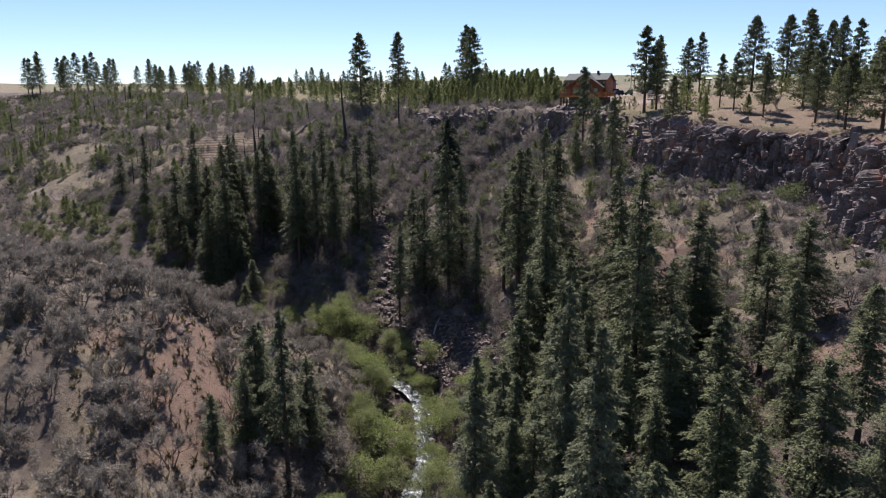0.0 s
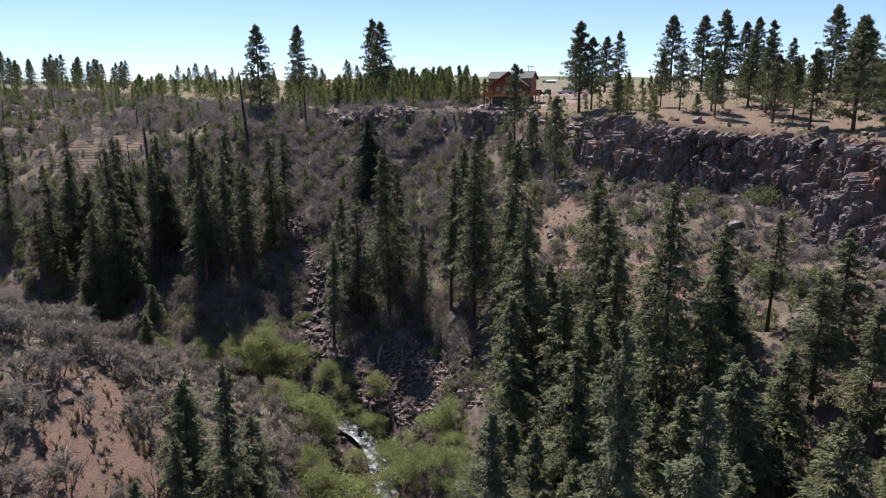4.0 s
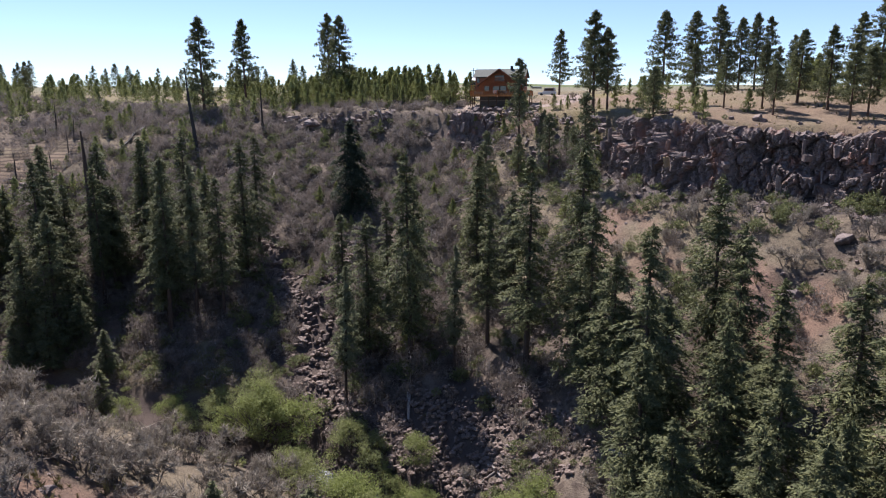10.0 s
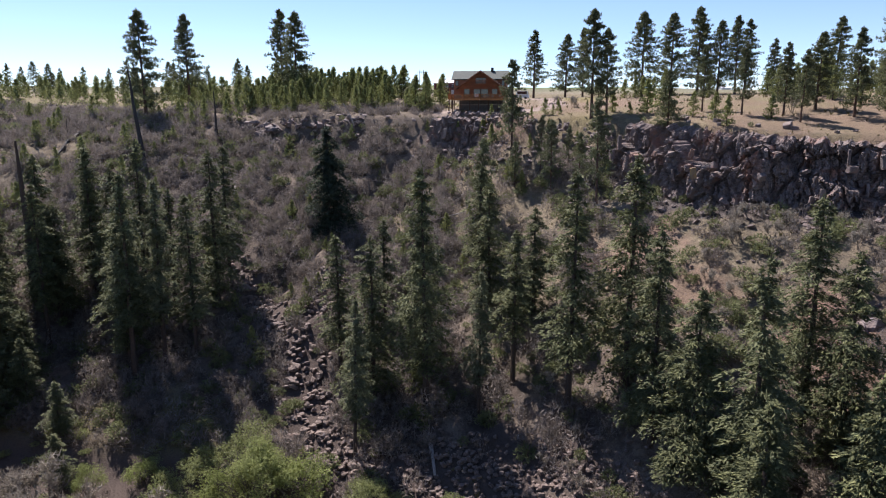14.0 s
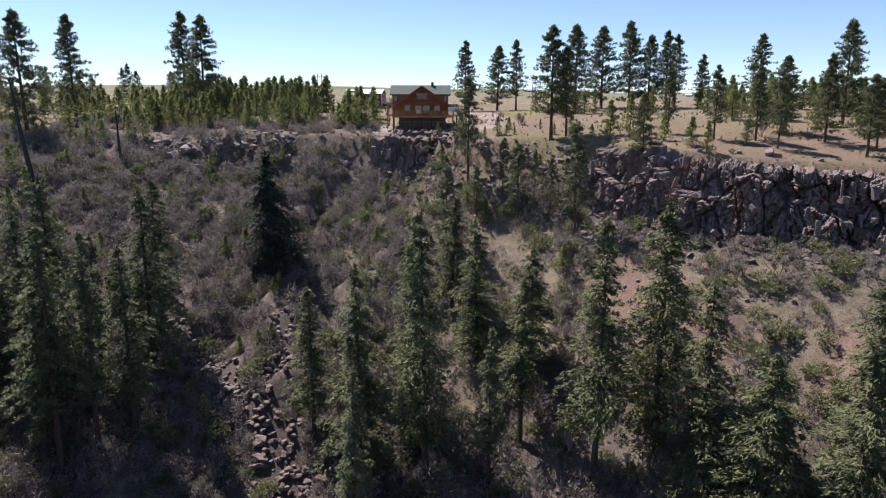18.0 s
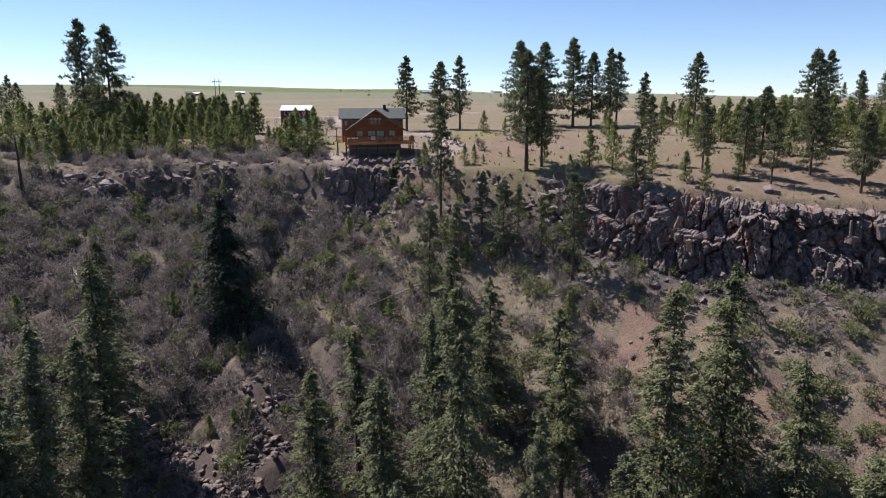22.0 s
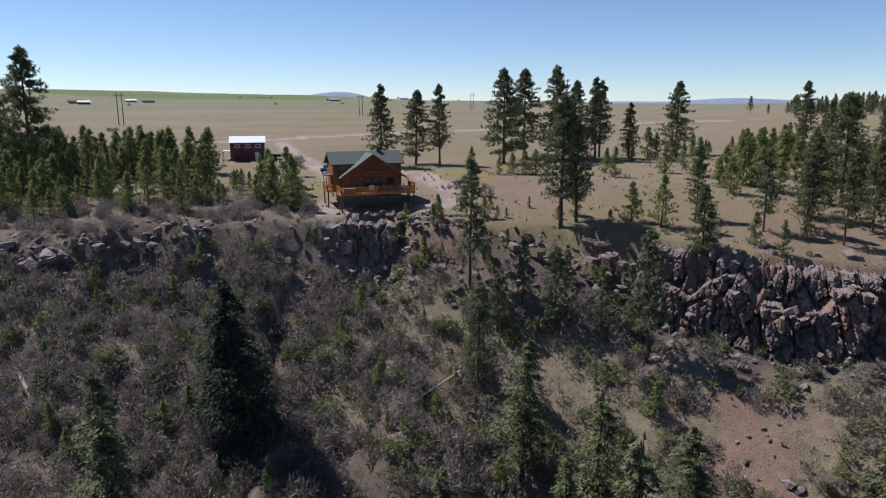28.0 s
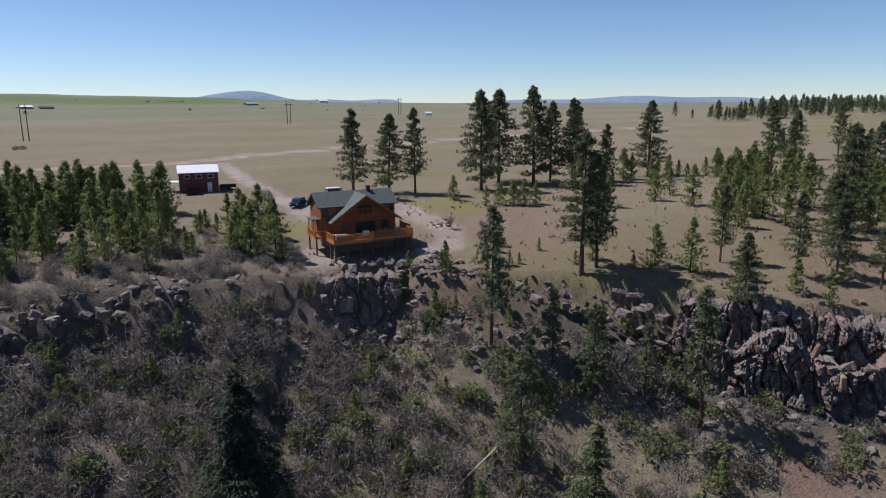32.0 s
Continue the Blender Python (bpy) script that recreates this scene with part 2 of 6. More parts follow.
FIR = foliage("fir_needles", (0.070, 0.082, 0.039), (0.240, 0.248, 0.106), (0.112, 0.127, 0.064), through=0.18)
DARKFIR = foliage("spruce_needles", (0.034, 0.048, 0.032), (0.090, 0.112, 0.066), (0.045, 0.060, 0.040))
PINE = foliage("pine_needles", (0.100, 0.115, 0.060), (0.265, 0.275, 0.135), (0.135, 0.148, 0.080), through=0.28)
YOUNG = foliage("young_pine_needles", (0.185, 0.210, 0.080), (0.370, 0.390, 0.145), (0.225, 0.245, 0.100), through=0.32)
PALE = foliage("grey_pine_needles", (0.122, 0.136, 0.074), (0.255, 0.268, 0.142), (0.142, 0.154, 0.090))
WILLOW = foliage("spring_leaves", (0.205, 0.245, 0.078), (0.365, 0.410, 0.150), (0.290, 0.295, 0.160), through=0.38)
SHRUB = foliage("shrub_leaves", (0.118, 0.135, 0.060), (0.285, 0.305, 0.135), (0.182, 0.192, 0.100), through=0.3)
RUST = foliage("rust_leaves", (0.30, 0.14, 0.06), (0.40, 0.20, 0.09), (0.3, 0.15, 0.06))
TWIG = foliage("bare_twigs", (0.168, 0.145, 0.130), (0.350, 0.308, 0.272), (0.238, 0.207, 0.184), 0.9, 0.3)
OAKTWIG = foliage("oak_twigs", (0.240, 0.212, 0.172), (0.440, 0.395, 0.328), (0.318, 0.282, 0.230), 0.9, 0.2)
GRASS = foliage("dry_grass", (0.20, 0.165, 0.085), (0.13, 0.13, 0.05), (0.2, 0.17, 0.09), 0.9, 0.2)
BARK = plain("conifer_bark", (0.085, 0.055, 0.038), (0.05, 0.035, 0.028), 2.0)
PBARK = plain("ponderosa_bark", (0.16, 0.085, 0.05), (0.07, 0.045, 0.035), 2.0)
GREYBARK = plain("grey_bark", (0.190, 0.160, 0.135), (0.11, 0.092, 0.08), 3.0)
DEADWOOD = plain("silver_deadwood", (0.48, 0.44, 0.39), (0.30, 0.26, 0.23), 4.0)
CHAR = plain("charred_wood", (0.06, 0.05, 0.045), (0.03, 0.027, 0.025), 4.0)
LOG = plain("stained_logs", (0.36, 0.118, 0.042), (0.25, 0.080, 0.030), 1.5, 0.6)
DECK = plain("cedar_deck", (0.50, 0.20, 0.050), (0.40, 0.15, 0.04), 2.0, 0.6)
ROOF = plain("green_shingles", (0.085, 0.105, 0.095), (0.055, 0.07, 0.063), 2.5, 0.8)
STONE = plain("foundation_block", (0.16, 0.14, 0.13), (0.10, 0.09, 0.085), 2.0)
BEAM = plain("weathered_beam", (0.34, 0.29, 0.24), (0.24, 0.20, 0.17), 3.0)
WHITE = plain("white_paint", (0.78, 0.78, 0.78), (0.70, 0.70, 0.70), 1.0, 0.45, 0, 0.05)
STEEL = plain("white_roof_steel", (0.80, 0.80, 0.81), (0.74, 0.74, 0.75), 0.8, 0.4, 0, 0.05)
RED = plain("barn_red_steel", (0.15, 0.028, 0.034), (0.11, 0.022, 0.028), 1.0, 0.55, 0, 0.1)
BLUE = plain("navy_car_paint", (0.02, 0.045, 0.10), (0.018, 0.04, 0.09), 1.0, 0.25, 0.3, 0)
GREENP = plain("green_machine_paint", (0.03, 0.14, 0.05), (0.025, 0.11, 0.04), 1.0, 0.4, 0, 0)
BLACK = plain("black_rubber", (0.025, 0.025, 0.026), (0.018, 0.018, 0.018), 5.0, 0.8)
TINROOF = plain("blue_tin_roof", (0.20, 0.36, 0.46), (0.17, 0.30, 0.40), 0.5, 0.5, 0, 0)
DARKPOST = plain("brown_stained_post", (0.13, 0.075, 0.045), (0.085, 0.05, 0.034), 3.0)
POLE = plain("pole_wood", (0.09, 0.07, 0.055), (0.06, 0.05, 0.04), 2.0)


def glass_of(name):
    m, nt, b = nodes_of(name)
    b.inputs["Base Color"].default_value = (0.02, 0.025, 0.03, 1)
    b.inputs["Roughness"].default_value = 0.08
    b.inputs["Specular IOR Level"].default_value = 0.7
    return m


GLASS = glass_of("window_glass")


def rock_material(name, c1, c2, c3, orange=0.0):
    m, nt, b = nodes_of(name)
    obi = nt.nodes.new("ShaderNodeObjectInfo")
    geo = nt.nodes.new("ShaderNodeNewGeometry")
    n1, n2 = noise_tex(nt, 0.9), noise_tex(nt, 5.0, 6)
    c = mix(nt, ramp(nt, n1.outputs[0], 0.35, 0.65), c1, c2)
    c = mix(nt, ramp(nt, obi.outputs["Random"], 0.0, 1.3), c, c3)
    c = mix(nt, ramp(nt, geo.outputs["Random Per Island"], 0.0, 1.8), c, c2)
    c = mix(nt, ramp(nt, n2.outputs[0], 0.54, 0.72), c, (0.30, 0.265, 0.25))
    if orange:
        n3 = noise_tex(nt, 0.35, 3)
        c = mix(nt, ramp(nt, n3.outputs[0], 0.53, 0.68), c, (0.25, 0.130, 0.095))
    parts = nt.nodes.new("ShaderNodeSeparateXYZ")
    nt.links.new(geo.outputs["True Normal"], parts.inputs[0])
    dust = nt.nodes.new("ShaderNodeMath")
    dust.operation = "MULTIPLY"
    nt.links.new(ramp(nt, parts.outputs[2], 0.82, 0.98), dust.inputs[0])
    nt.links.new(ramp(nt, n1.outputs[0], 0.30, 0.75), dust.inputs[1])
    c = mix(nt, dust.outputs[0], c, (0.250, 0.195, 0.165))
    nt.links.new(c, b.inputs["Base Color"])
    b.inputs["Roughness"].default_value = 0.85
    bump(nt, n2.outputs[0], b, 1.0, 0.3)
    return m


BASALT = rock_material("basalt", (0.072, 0.058, 0.057), (0.215, 0.166, 0.152), (0.125, 0.097, 0.093), 1)
RUSTROCK = rock_material("rust_stained_basalt", (0.28, 0.15, 0.11), (0.19, 0.11, 0.09), (0.22, 0.13, 0.10))
YELLOWROCK = rock_material("lichen_yellow_rock", (0.44, 0.28, 0.10), (0.26, 0.18, 0.11), (0.36, 0.23, 0.09))
RUBBLE = rock_material("brown_rubble", (0.145, 0.102, 0.082), (0.205, 0.150, 0.124), (0.105, 0.079, 0.068))


def ground_material():
    m, nt, b = nodes_of("earth")
    def attr(n):
        a = nt.nodes.new("ShaderNodeAttribute")
        a.attribute_name = n
        return a.outputs["Fac"]
    big, mid, fine, grit = noise_tex(nt, 0.03, 5), noise_tex(nt, 0.16, 5), noise_tex(nt, 0.9, 6), noise_tex(nt, 4.5, 6, 0.7)
    slope = mix(nt, ramp(nt, mid.outputs[0], 0.38, 0.62), (0.116, 0.094, 0.077), (0.205, 0.166, 0.130))
    slope = mix(nt, ramp(nt, fine.outputs[0], 0.46, 0.68), slope, (0.095, 0.074, 0.062))
    stretch = nt.nodes.new("ShaderNodeMapping")
    stretch.inputs["Scale"].default_value = (0.22, 1.0, 1.0)
    nt.links.new(nt.nodes.new("ShaderNodeTexCoord").outputs["Object"], stretch.inputs[0])
    bands = add(nt, "ShaderNodeTexNoise", Scale=0.022, Detail=5.0, Roughness=0.6)
    nt.links.new(stretch.outputs[0], bands.inputs["Vector"])
    field = mix(nt, ramp(nt, big.outputs[0], 0.40, 0.62), (0.232, 0.184, 0.126), (0.192, 0.166, 0.102))
    field = mix(nt, ramp(nt, mid.outputs[0], 0.48, 0.72), field, (0.245, 0.180, 0.132))
    field = mix(nt, ramp(nt, fine.outputs[0], 0.55, 0.8), field, (0.14, 0.115, 0.068))
    field = mix(nt, ramp(nt, bands.outputs[0], 0.50, 0.66), field, (0.185, 0.165, 0.080))
    field = mix(nt, ramp(nt, bands.outputs[0], 0.47, 0.33), field, (0.238, 0.190, 0.134))
    # distant grassland: haze painted in as a greyer green tone
    field = mix(nt, attr("far"), field, mix(nt, ramp(nt, bands.outputs[0], 0.4, 0.6), (0.205, 0.190, 0.132), (0.160, 0.166, 0.104)))
    c = mix(nt, attr("field"), slope, field)
    c = mix(nt, attr("lawn"), c, (0.22, 0.19, 0.085))
    tan = mix(nt, ramp(nt, fine.outputs[0], 0.4, 0.65), (0.250, 0.208, 0.138), (0.172, 0.142, 0.098))
    c = mix(nt, attr("tan"), c, tan)
    red = mix(nt, ramp(nt, fine.outputs[0], 0.35, 0.68), (0.245, 0.162, 0.120), (0.190, 0.131, 0.100))
    c = mix(nt, attr("red"), c, red)
    rise = nt.nodes.new("ShaderNodeTexWave")
    rise.bands_direction = "Z"
    for key, value in (("Scale", 0.42), ("Distortion", 2.5), ("Detail", 3.0), ("Detail Scale", 0.25)):
        rise.inputs[key].default_value = value
    nt.links.new(nt.nodes.new("ShaderNodeTexCoord").outputs["Object"], rise.inputs["Vector"])
    steps = nt.nodes.new("ShaderNodeMath")
    steps.operation = "MULTIPLY"
    nt.links.new(ramp(nt, rise.outputs[1], 0.55, 0.85), steps.inputs[0])
    nt.links.new(attr("terrace"), steps.inputs[1])
    c = mix(nt, steps.outputs[0], c, (0.105, 0.078, 0.060))
    c = mix(nt, attr("green"), c, (0.115, 0.150, 0.055))
    c = mix(nt, attr("rubble"), c, (0.10, 0.078, 0.068))
    c = mix(nt, attr("rock"), c, mix(nt, ramp(nt, fine.outputs[0], 0.4, 0.62), (0.06, 0.052, 0.05), (0.13, 0.11, 0.105)))
    gravel = mix(nt, ramp(nt, mid.outputs[0], 0.4, 0.6), (0.38, 0.305, 0.27), (0.30, 0.235, 0.20))
    c = mix(nt, attr("road"), c, gravel)
    c = mix(nt, ramp(nt, grit.outputs[0], 0.48, 0.72), c, (0.06, 0.047, 0.040))
    nt.links.new(c, b.inputs["Base Color"])
    b.inputs["Roughness"].default_value = 0.95
    b.inputs["Specular IOR Level"].default_value = 0.15
    bump(nt, grit.outputs[0], b, 0.9, 0.30)
    return m


def water_material():
    m, nt, b = nodes_of("creek_water")
    n1, n2 = noise_tex(nt, 0.8, 6, 0.7), noise_tex(nt, 3.0, 6, 0.7)
    c = mix(nt, ramp(nt, n1.outputs[0], 0.51, 0.62), (0.035, 0.045, 0.045), (0.66, 0.69, 0.72))
    nt.links.new(c, b.inputs["Base Color"])
    nt.links.new(ramp(nt, n1.outputs[0], 0.40, 0.62), b.inputs["Roughness"])
    bump(nt, n2.outputs[0], b, 0.9, 0.2)
    return m


EARTH, WATER = ground_material(), water_material()


# ---- the ground, one sheet to the horizon ----
def spread(lo, hi, step, far_lo, far_hi, growth=1.085):
    mid = list(np.arange(lo, hi + step / 2, step))
    a, d = [lo], step
    while a[-1] > far_lo:
        d *= growth
        a.append(a[-1] - d)
    b, d = [hi], step
    while b[-1] < far_hi:
        d *= growth
        b.append(b[-1] + d)
    return np.array(a[:0:-1] + mid + b[1:])


gx, gy = spread(-125, 125, 1.4, -4200, 4200), spread(-185, 75, 1.4, -900, 4400)
GX, GY = np.meshgrid(gx, gy)
GZ = height(GX, GY)
nx, ny = len(gx), len(gy)
ids = np.arange(nx * ny).reshape(ny, nx)
quads = np.stack([ids[:-1, :-1], ids[:-1, 1:], ids[1:, 1:], ids[1:, :-1]], -1).reshape(-1, 4)
ground_mesh = mesh_of("ground", np.stack([GX, GY, GZ], -1).reshape(-1, 3), quads, EARTH, True)
ground = new("ground", ground_mesh)
tagged(ground, "dry brown canyon slopes under open tan grassland", "ground", kind="structure")

ROAD = [(-600, 60), (-140, 92), (-70, 111), (-54, 118), (-31, 117), (-6, 140), (26, 153), (93, 187), (260, 230)]
DRIVE = [(-16, 114), (-14, 90), (-12.5, 67), (-8.4, 46.7), (-6, 36), (-5, 24)]
LOOP = [(-6, 33), (5, 33), (12.8, 27), (15.1, 17.5), (16.8, 8), (14, -1), (9.5, -3)]
TRAIL = [(-150, -100), (-115, -94), (-68, -83), (-52, -86), (-44, -88)]


def blob(cx, cy, r):
    d = np.hypot(GX - cx, GY - cy) + 0.35 * r * waves(GX, GY, r, 9)
    return 1 - smooth(0.55 * r, 1.2 * r, d)


def lane(line, w):
    d = np.abs(line_dist(GX, GY, line)[0]) + 0.3 * waves(GX, GY, 6, 12)
    return 1 - smooth(0.7 * w, 1.3 * w, d)


rim_d, creek_d = line_dist(GX, GY, RIM)[0], line_dist(GX, GY, CREEK)[0]
side = smooth(-1, 3, rim_d) * (1 - 0.85 * smooth(-6, -16, GX) * smooth(-110, -80, GX) * smooth(20, 9, rim_d + 2 * waves(GX, GY, 9, 23)))
masks = {
    "field": side,
    "far": 0.85 * smooth(180, 520, GY),
    "lawn": np.maximum.reduce([0.8 * blob(-20, -91, 9), 0.8 * blob(-38, -96, 8), 0.7 * blob(-8, -103, 7), blob(22, 22, 9), blob(-9, 18, 8), 0.7 * blob(40, 30, 10)]),
    "tan": np.maximum.reduce([0.8 * blob(-112, -53, 26), 0.8 * blob(-140, -92, 16), 0.7 * blob(-165, -78, 15), 0.8 * blob(-96, -30, 10), blob(42, -62, 14) * 0.9, blob(26, -50, 10) * 0.8, blob(-88, -45, 22) * 0.4, blob(-125, -85, 22) * 0.7, blob(-175, -92, 22) * 0.7, blob(75, -90, 13) * 0.6, blob(5, -118, 12) * 0.5, 0.9 * blob(8, -20, 12), 0.8 * blob(14, -40, 16), 0.7 * blob(24, -58, 12), 0.6 * blob(55, -66, 14), 0.5 * blob(75, -95, 14), 0.65 * smooth(-7, -14, creek_d) * smooth(-0.4, 0.9, waves(GX, GY, 13, 19))]),
    "terrace": blob(-112, -53, 24),
    "red": np.maximum.reduce([0.7 * blob(-1, -7, 8), 0.4 * blob(30, 5, 20), 0.35 * blob(45, 28, 14), 0.45 * blob(-112, -53, 17), blob(36, -57, 7), blob(61, -82, 8), blob(12, -141, 13), blob(4, -134, 7), blob(93, -112, 12), blob(30, 0, 15) * 0.6, blob(48, -22, 14) * 0.45, blob(70, -34, 18) * 0.45, blob(55, -42, 10) * 0.5, blob(80, -52, 12) * 0.5, blob(-45, -87, 4), 0.8 * blob(10, -13, 7), 0.7 * blob(45, -70, 6)]),
    "green": smooth(610, 640, GY + 0.15 * GX) * smooth(900, 850, GY) * smooth(80, 0, GX),
    "rubble": np.maximum.reduce([0.8 * blob(88, -97, 9), smooth(4, 1.5, gully_dist(GX, GY)), blob(22, -90, 13), blob(-10, -74, 9), blob(-14, -60, 6), blob(8, -90, 9), smooth(9, 4, np.abs(creek_d))]) * (1 - side),
    "rock": np.clip(line_dist(GX, GY, RIM)[1][..., 1] / 4 - 0.4, 0, 1) * smooth(-7, -3.5, rim_d + 1.5 * waves(GX, GY, 5, 15)) * smooth(2.6, 1.2, rim_d + 1.2 * waves(GX, GY, 4, 16)),
    "road": np.maximum.reduce([lane(ROAD, 3.4), lane(DRIVE, 2.2), lane(LOOP, 2.6), blob(-4, 34, 5), 0.6 * lane(TRAIL, 1.6), 0.8 * blob(-8, -1, 6)]),
}
for key, values in masks.items():
    a = ground_mesh.attributes.new(key, "FLOAT", "POINT")
    a.data.foreach_set("value", np.clip(values, 0, 1).astype(np.float32).ravel())


# ---- creek ----
def strip(line, width, lift, step=1.2):
    pts = [np.array(p, float) for p in line]
    rows = []
    for a, b in zip(pts[:-1], pts[1:]):
        n = max(1, int(np.hypot(*(b - a)[:2]) / step))
        rows += [a + (b - a) * i / n for i in range(n)]
    rows = np.array(rows)
    for _ in range(6):
        rows[1:-1] = (rows[:-2] + rows[1:-1] + rows[2:]) / 3
    d = np.gradient(rows[:, :2], axis=0)
    d /= np.linalg.norm(d, axis=1)[:, None]
    v = []
    for k in np.linspace(-1, 1, 7):
        xy = rows[:, :2] + k * width * np.stack([-d[:, 1], d[:, 0]], 1)
        v.append(np.c_[xy, rows[:, 2] + lift + 0.18 * waves(xy[:, 0], xy[:, 1], 2.2, 21) + 0.12 * waves(xy[:, 0], xy[:, 1], 0.9, 22)])
    v = np.array(v)
    n = v.shape[1]
    i = np.arange(7 * n).reshape(7, n)
    f = np.stack([i[:-1, :-1], i[:-1, 1:], i[1:, 1:], i[1:, :-1]], -1).reshape(-1, 4)
    return v.reshape(-1, 3), f


cv, cf = strip(CREEK[5:11], 1.4, 0.88)
creek = new("creek", mesh_of("creek", cv, cf, WATER, True))
tagged(creek, "white foaming creek rushing over dark rocks", "water", kind="structure")


# ---- plants ----
def sprays(rng, centres, dirs, length, width, flat=0.5):
    """Needle sprays: two slim pointed blades at each centre, pointing roughly along dirs."""
    centres = np.concatenate([centres, centres + rng.normal(0, 0.3 * length, centres.shape)])
    dirs = np.concatenate([dirs, dirs])
    n = len(centres)
    d = dirs + rng.normal(0, 0.5, (n, 3))
    d /= np.linalg.norm(d, axis=1)[:, None]
    up = np.array([0, 0, 1.0]) + rng.normal(0, flat, (n, 3))
    s = np.cross(d, up)
    s /= np.linalg.norm(s, axis=1)[:, None] + 1e-9
    L = (length * rng.uniform(0.6, 1.3, n))[:, None]
    W = (0.5 * width * rng.uniform(0.6, 1.3, n))[:, None]
    v = np.stack([centres - 0.5 * L * d + W * s, centres + 0.5 * L * d, centres - 0.5 * L * d - W * s], 1)
    return v.reshape(-1, 3)


def crown_mesh(name, v, material):
    return mesh_of(name, v, np.arange(len(v)).reshape(-1, 3), material)


def trunk_mesh(name, h, r, material, rng, lean=0.0, top=0.06):
    k = np.linspace(0, 1, 7)
    wob = rng.normal(0, 0.05, (7, 2)) * np.minimum(k, 0.5)[:, None] * r * 6
    pts = [(lean * h * t + w[0], w[1], h * t - (0.5 if i == 0 else 0)) for i, (t, w) in enumerate(zip(k, wob))]
    return tube(name, pts, [r * (1.25 if i == 0 else (1 - t) ** 0.8 + top) for i, t in enumerate(k)], material)


def fir_mesh(rng, h, r, base, material, density=1.0, ragged=0.35, droop=0.25, leaf=(0.52, 0.17), taper=0.7, step=0.020):
    """A fir: tiers of flat drooping boughs on a straight stem, each a fan of sprays, uneven and gappy."""
    cs, ds = [], []
    z = base * h
    bald = rng.uniform(0, 6.28)
    while z < h * 0.985:
        f = (z / h - base) / (1 - base)
        reach = r * (1 - f) ** taper * (0.55 + 0.45 * min(1, f / 0.15)) * rng.uniform(0.8, 1.15) + 0.10
        n = rng.randint(4, 8)
        for az in rng.uniform(0, 6.28, n):
            ln = reach * rng.uniform(1 - ragged * 1.4, 1 + ragged * 0.55)
            if math.cos(az - bald) > 0.8 and rng.rand() < 0.5:
                ln *= 0.55
            out = np.array([math.cos(az), math.sin(az), 0])
            m = max(4, int(density * (6 + 13 * ln)))
            t = rng.uniform(0.06, 1, m) ** 0.6
            side = np.array([-out[1], out[0], 0])
            spreadw = 0.34 * ln * np.sin(np.clip(t, 0, 1) * 2.6) + 0.06
            off = rng.uniform(-1, 1, m) * spreadw
            p = np.outer(t * ln, out) + np.outer(off, side)
            sag = (0.16 - droop * t * t * 1.5) * ln * (0.5 + 0.8 * (1 - f)) - 0.35 * np.abs(off)
            p[:, 2] = z + sag + rng.normal(0, 0.07, m)
            cs.append(p)
            ds.append(out + np.outer(np.sign(off) * 0.7, side) + np.array([0, 0, -0.35]))
        z += h * step * rng.uniform(0.6, 1.5)
    m = 14
    cs.append(np.c_[rng.normal(0, 0.10, (m, 2)), h * rng.uniform(0.95, 1.0, m)])
    ds.append(np.tile([0, 0, 1.0], (m, 1)))
    return crown_mesh("crown", sprays(rng, np.concatenate(cs), np.concatenate(ds), *leaf), material)


def pine_mesh(rng, h, r, base, material, boughs=60, tufts=3, per=13, size=0.55, upward=0.25, leaf=(0.42, 0.055), shape=0.55, least=0.5):
    """A pine: boughs that carry round tufts of long needles."""
    cs, ds = [], []
    for k in range(boughs):
        f = ((k + rng.uniform(0, 1)) / boughs) ** 0.9
        z = h * (base + (1 - base) * f * 0.97)
        prof = (1 - f) ** shape * (0.62 + 0.38 * math.sin(min(1, f / 0.22) * 1.57)) * rng.uniform(0.85, 1.1)
        grain = 1 - 0.45 * f
        ln = r * prof * rng.uniform(least, 1.7 - least) + 0.15
        az = rng.uniform(0, 6.28) if k % 3 else k * 2.4
        out = np.array([math.cos(az), math.sin(az), 0])
        for t in np.linspace(1, 0.3, tufts):
            c = out * ln * t + np.array([0, 0, z + upward * ln * t * (0.4 + f)]) + rng.normal(0, 0.16 * size * grain, 3)
            d = rng.normal(0, 1, (per, 3))
            d /= np.linalg.norm(d, axis=1)[:, None]
            d = d + 0.45 * out + np.array([0, 0, 0.3])
            cs.append(c + d * size * grain * 0.45 * rng.uniform(0.3, 1, (per, 1)))
            ds.append(d)
    cs.append(np.c_[rng.normal(0, 0.08, (12, 2)), h * rng.uniform(0.95, 1.0, 12)])
    ds.append(np.tile([0, 0, 1.0], (12, 1)))
    return crown_mesh("crown", sprays(rng, np.concatenate(cs), np.concatenate(ds), *leaf, 1.0), material)


def limbs_mesh(rng, h, r, material, n=14, base=0.3, thick=0.05):
    """Bare limbs that leave the stem."""
    v, f = [], []
    for k in range(n):
        z = h * rng.uniform(base, 0.9)
        az = rng.uniform(0, 6.28)
        ln = r * rng.uniform(0.5, 1) * (1.1 - z / h)
        a, b = Vector((0, 0, z)), Vector((math.cos(az) * ln, math.sin(az) * ln, z + ln * rng.uniform(-0.1, 0.35)))
        s = Vector((-math.sin(az), math.cos(az), 0)) * float(thick)
        u = Vector((0, 0, thick))
        i = len(v)
        v += [a + s, a - u, a - s, a + u, b]
        f += [(i, i + 1, i + 4), (i + 1, i + 2, i + 4), (i + 2, i + 3, i + 4), (i + 3, i, i + 4)]
    return mesh_of("limbwork", [tuple(p) for p in v], f, material)


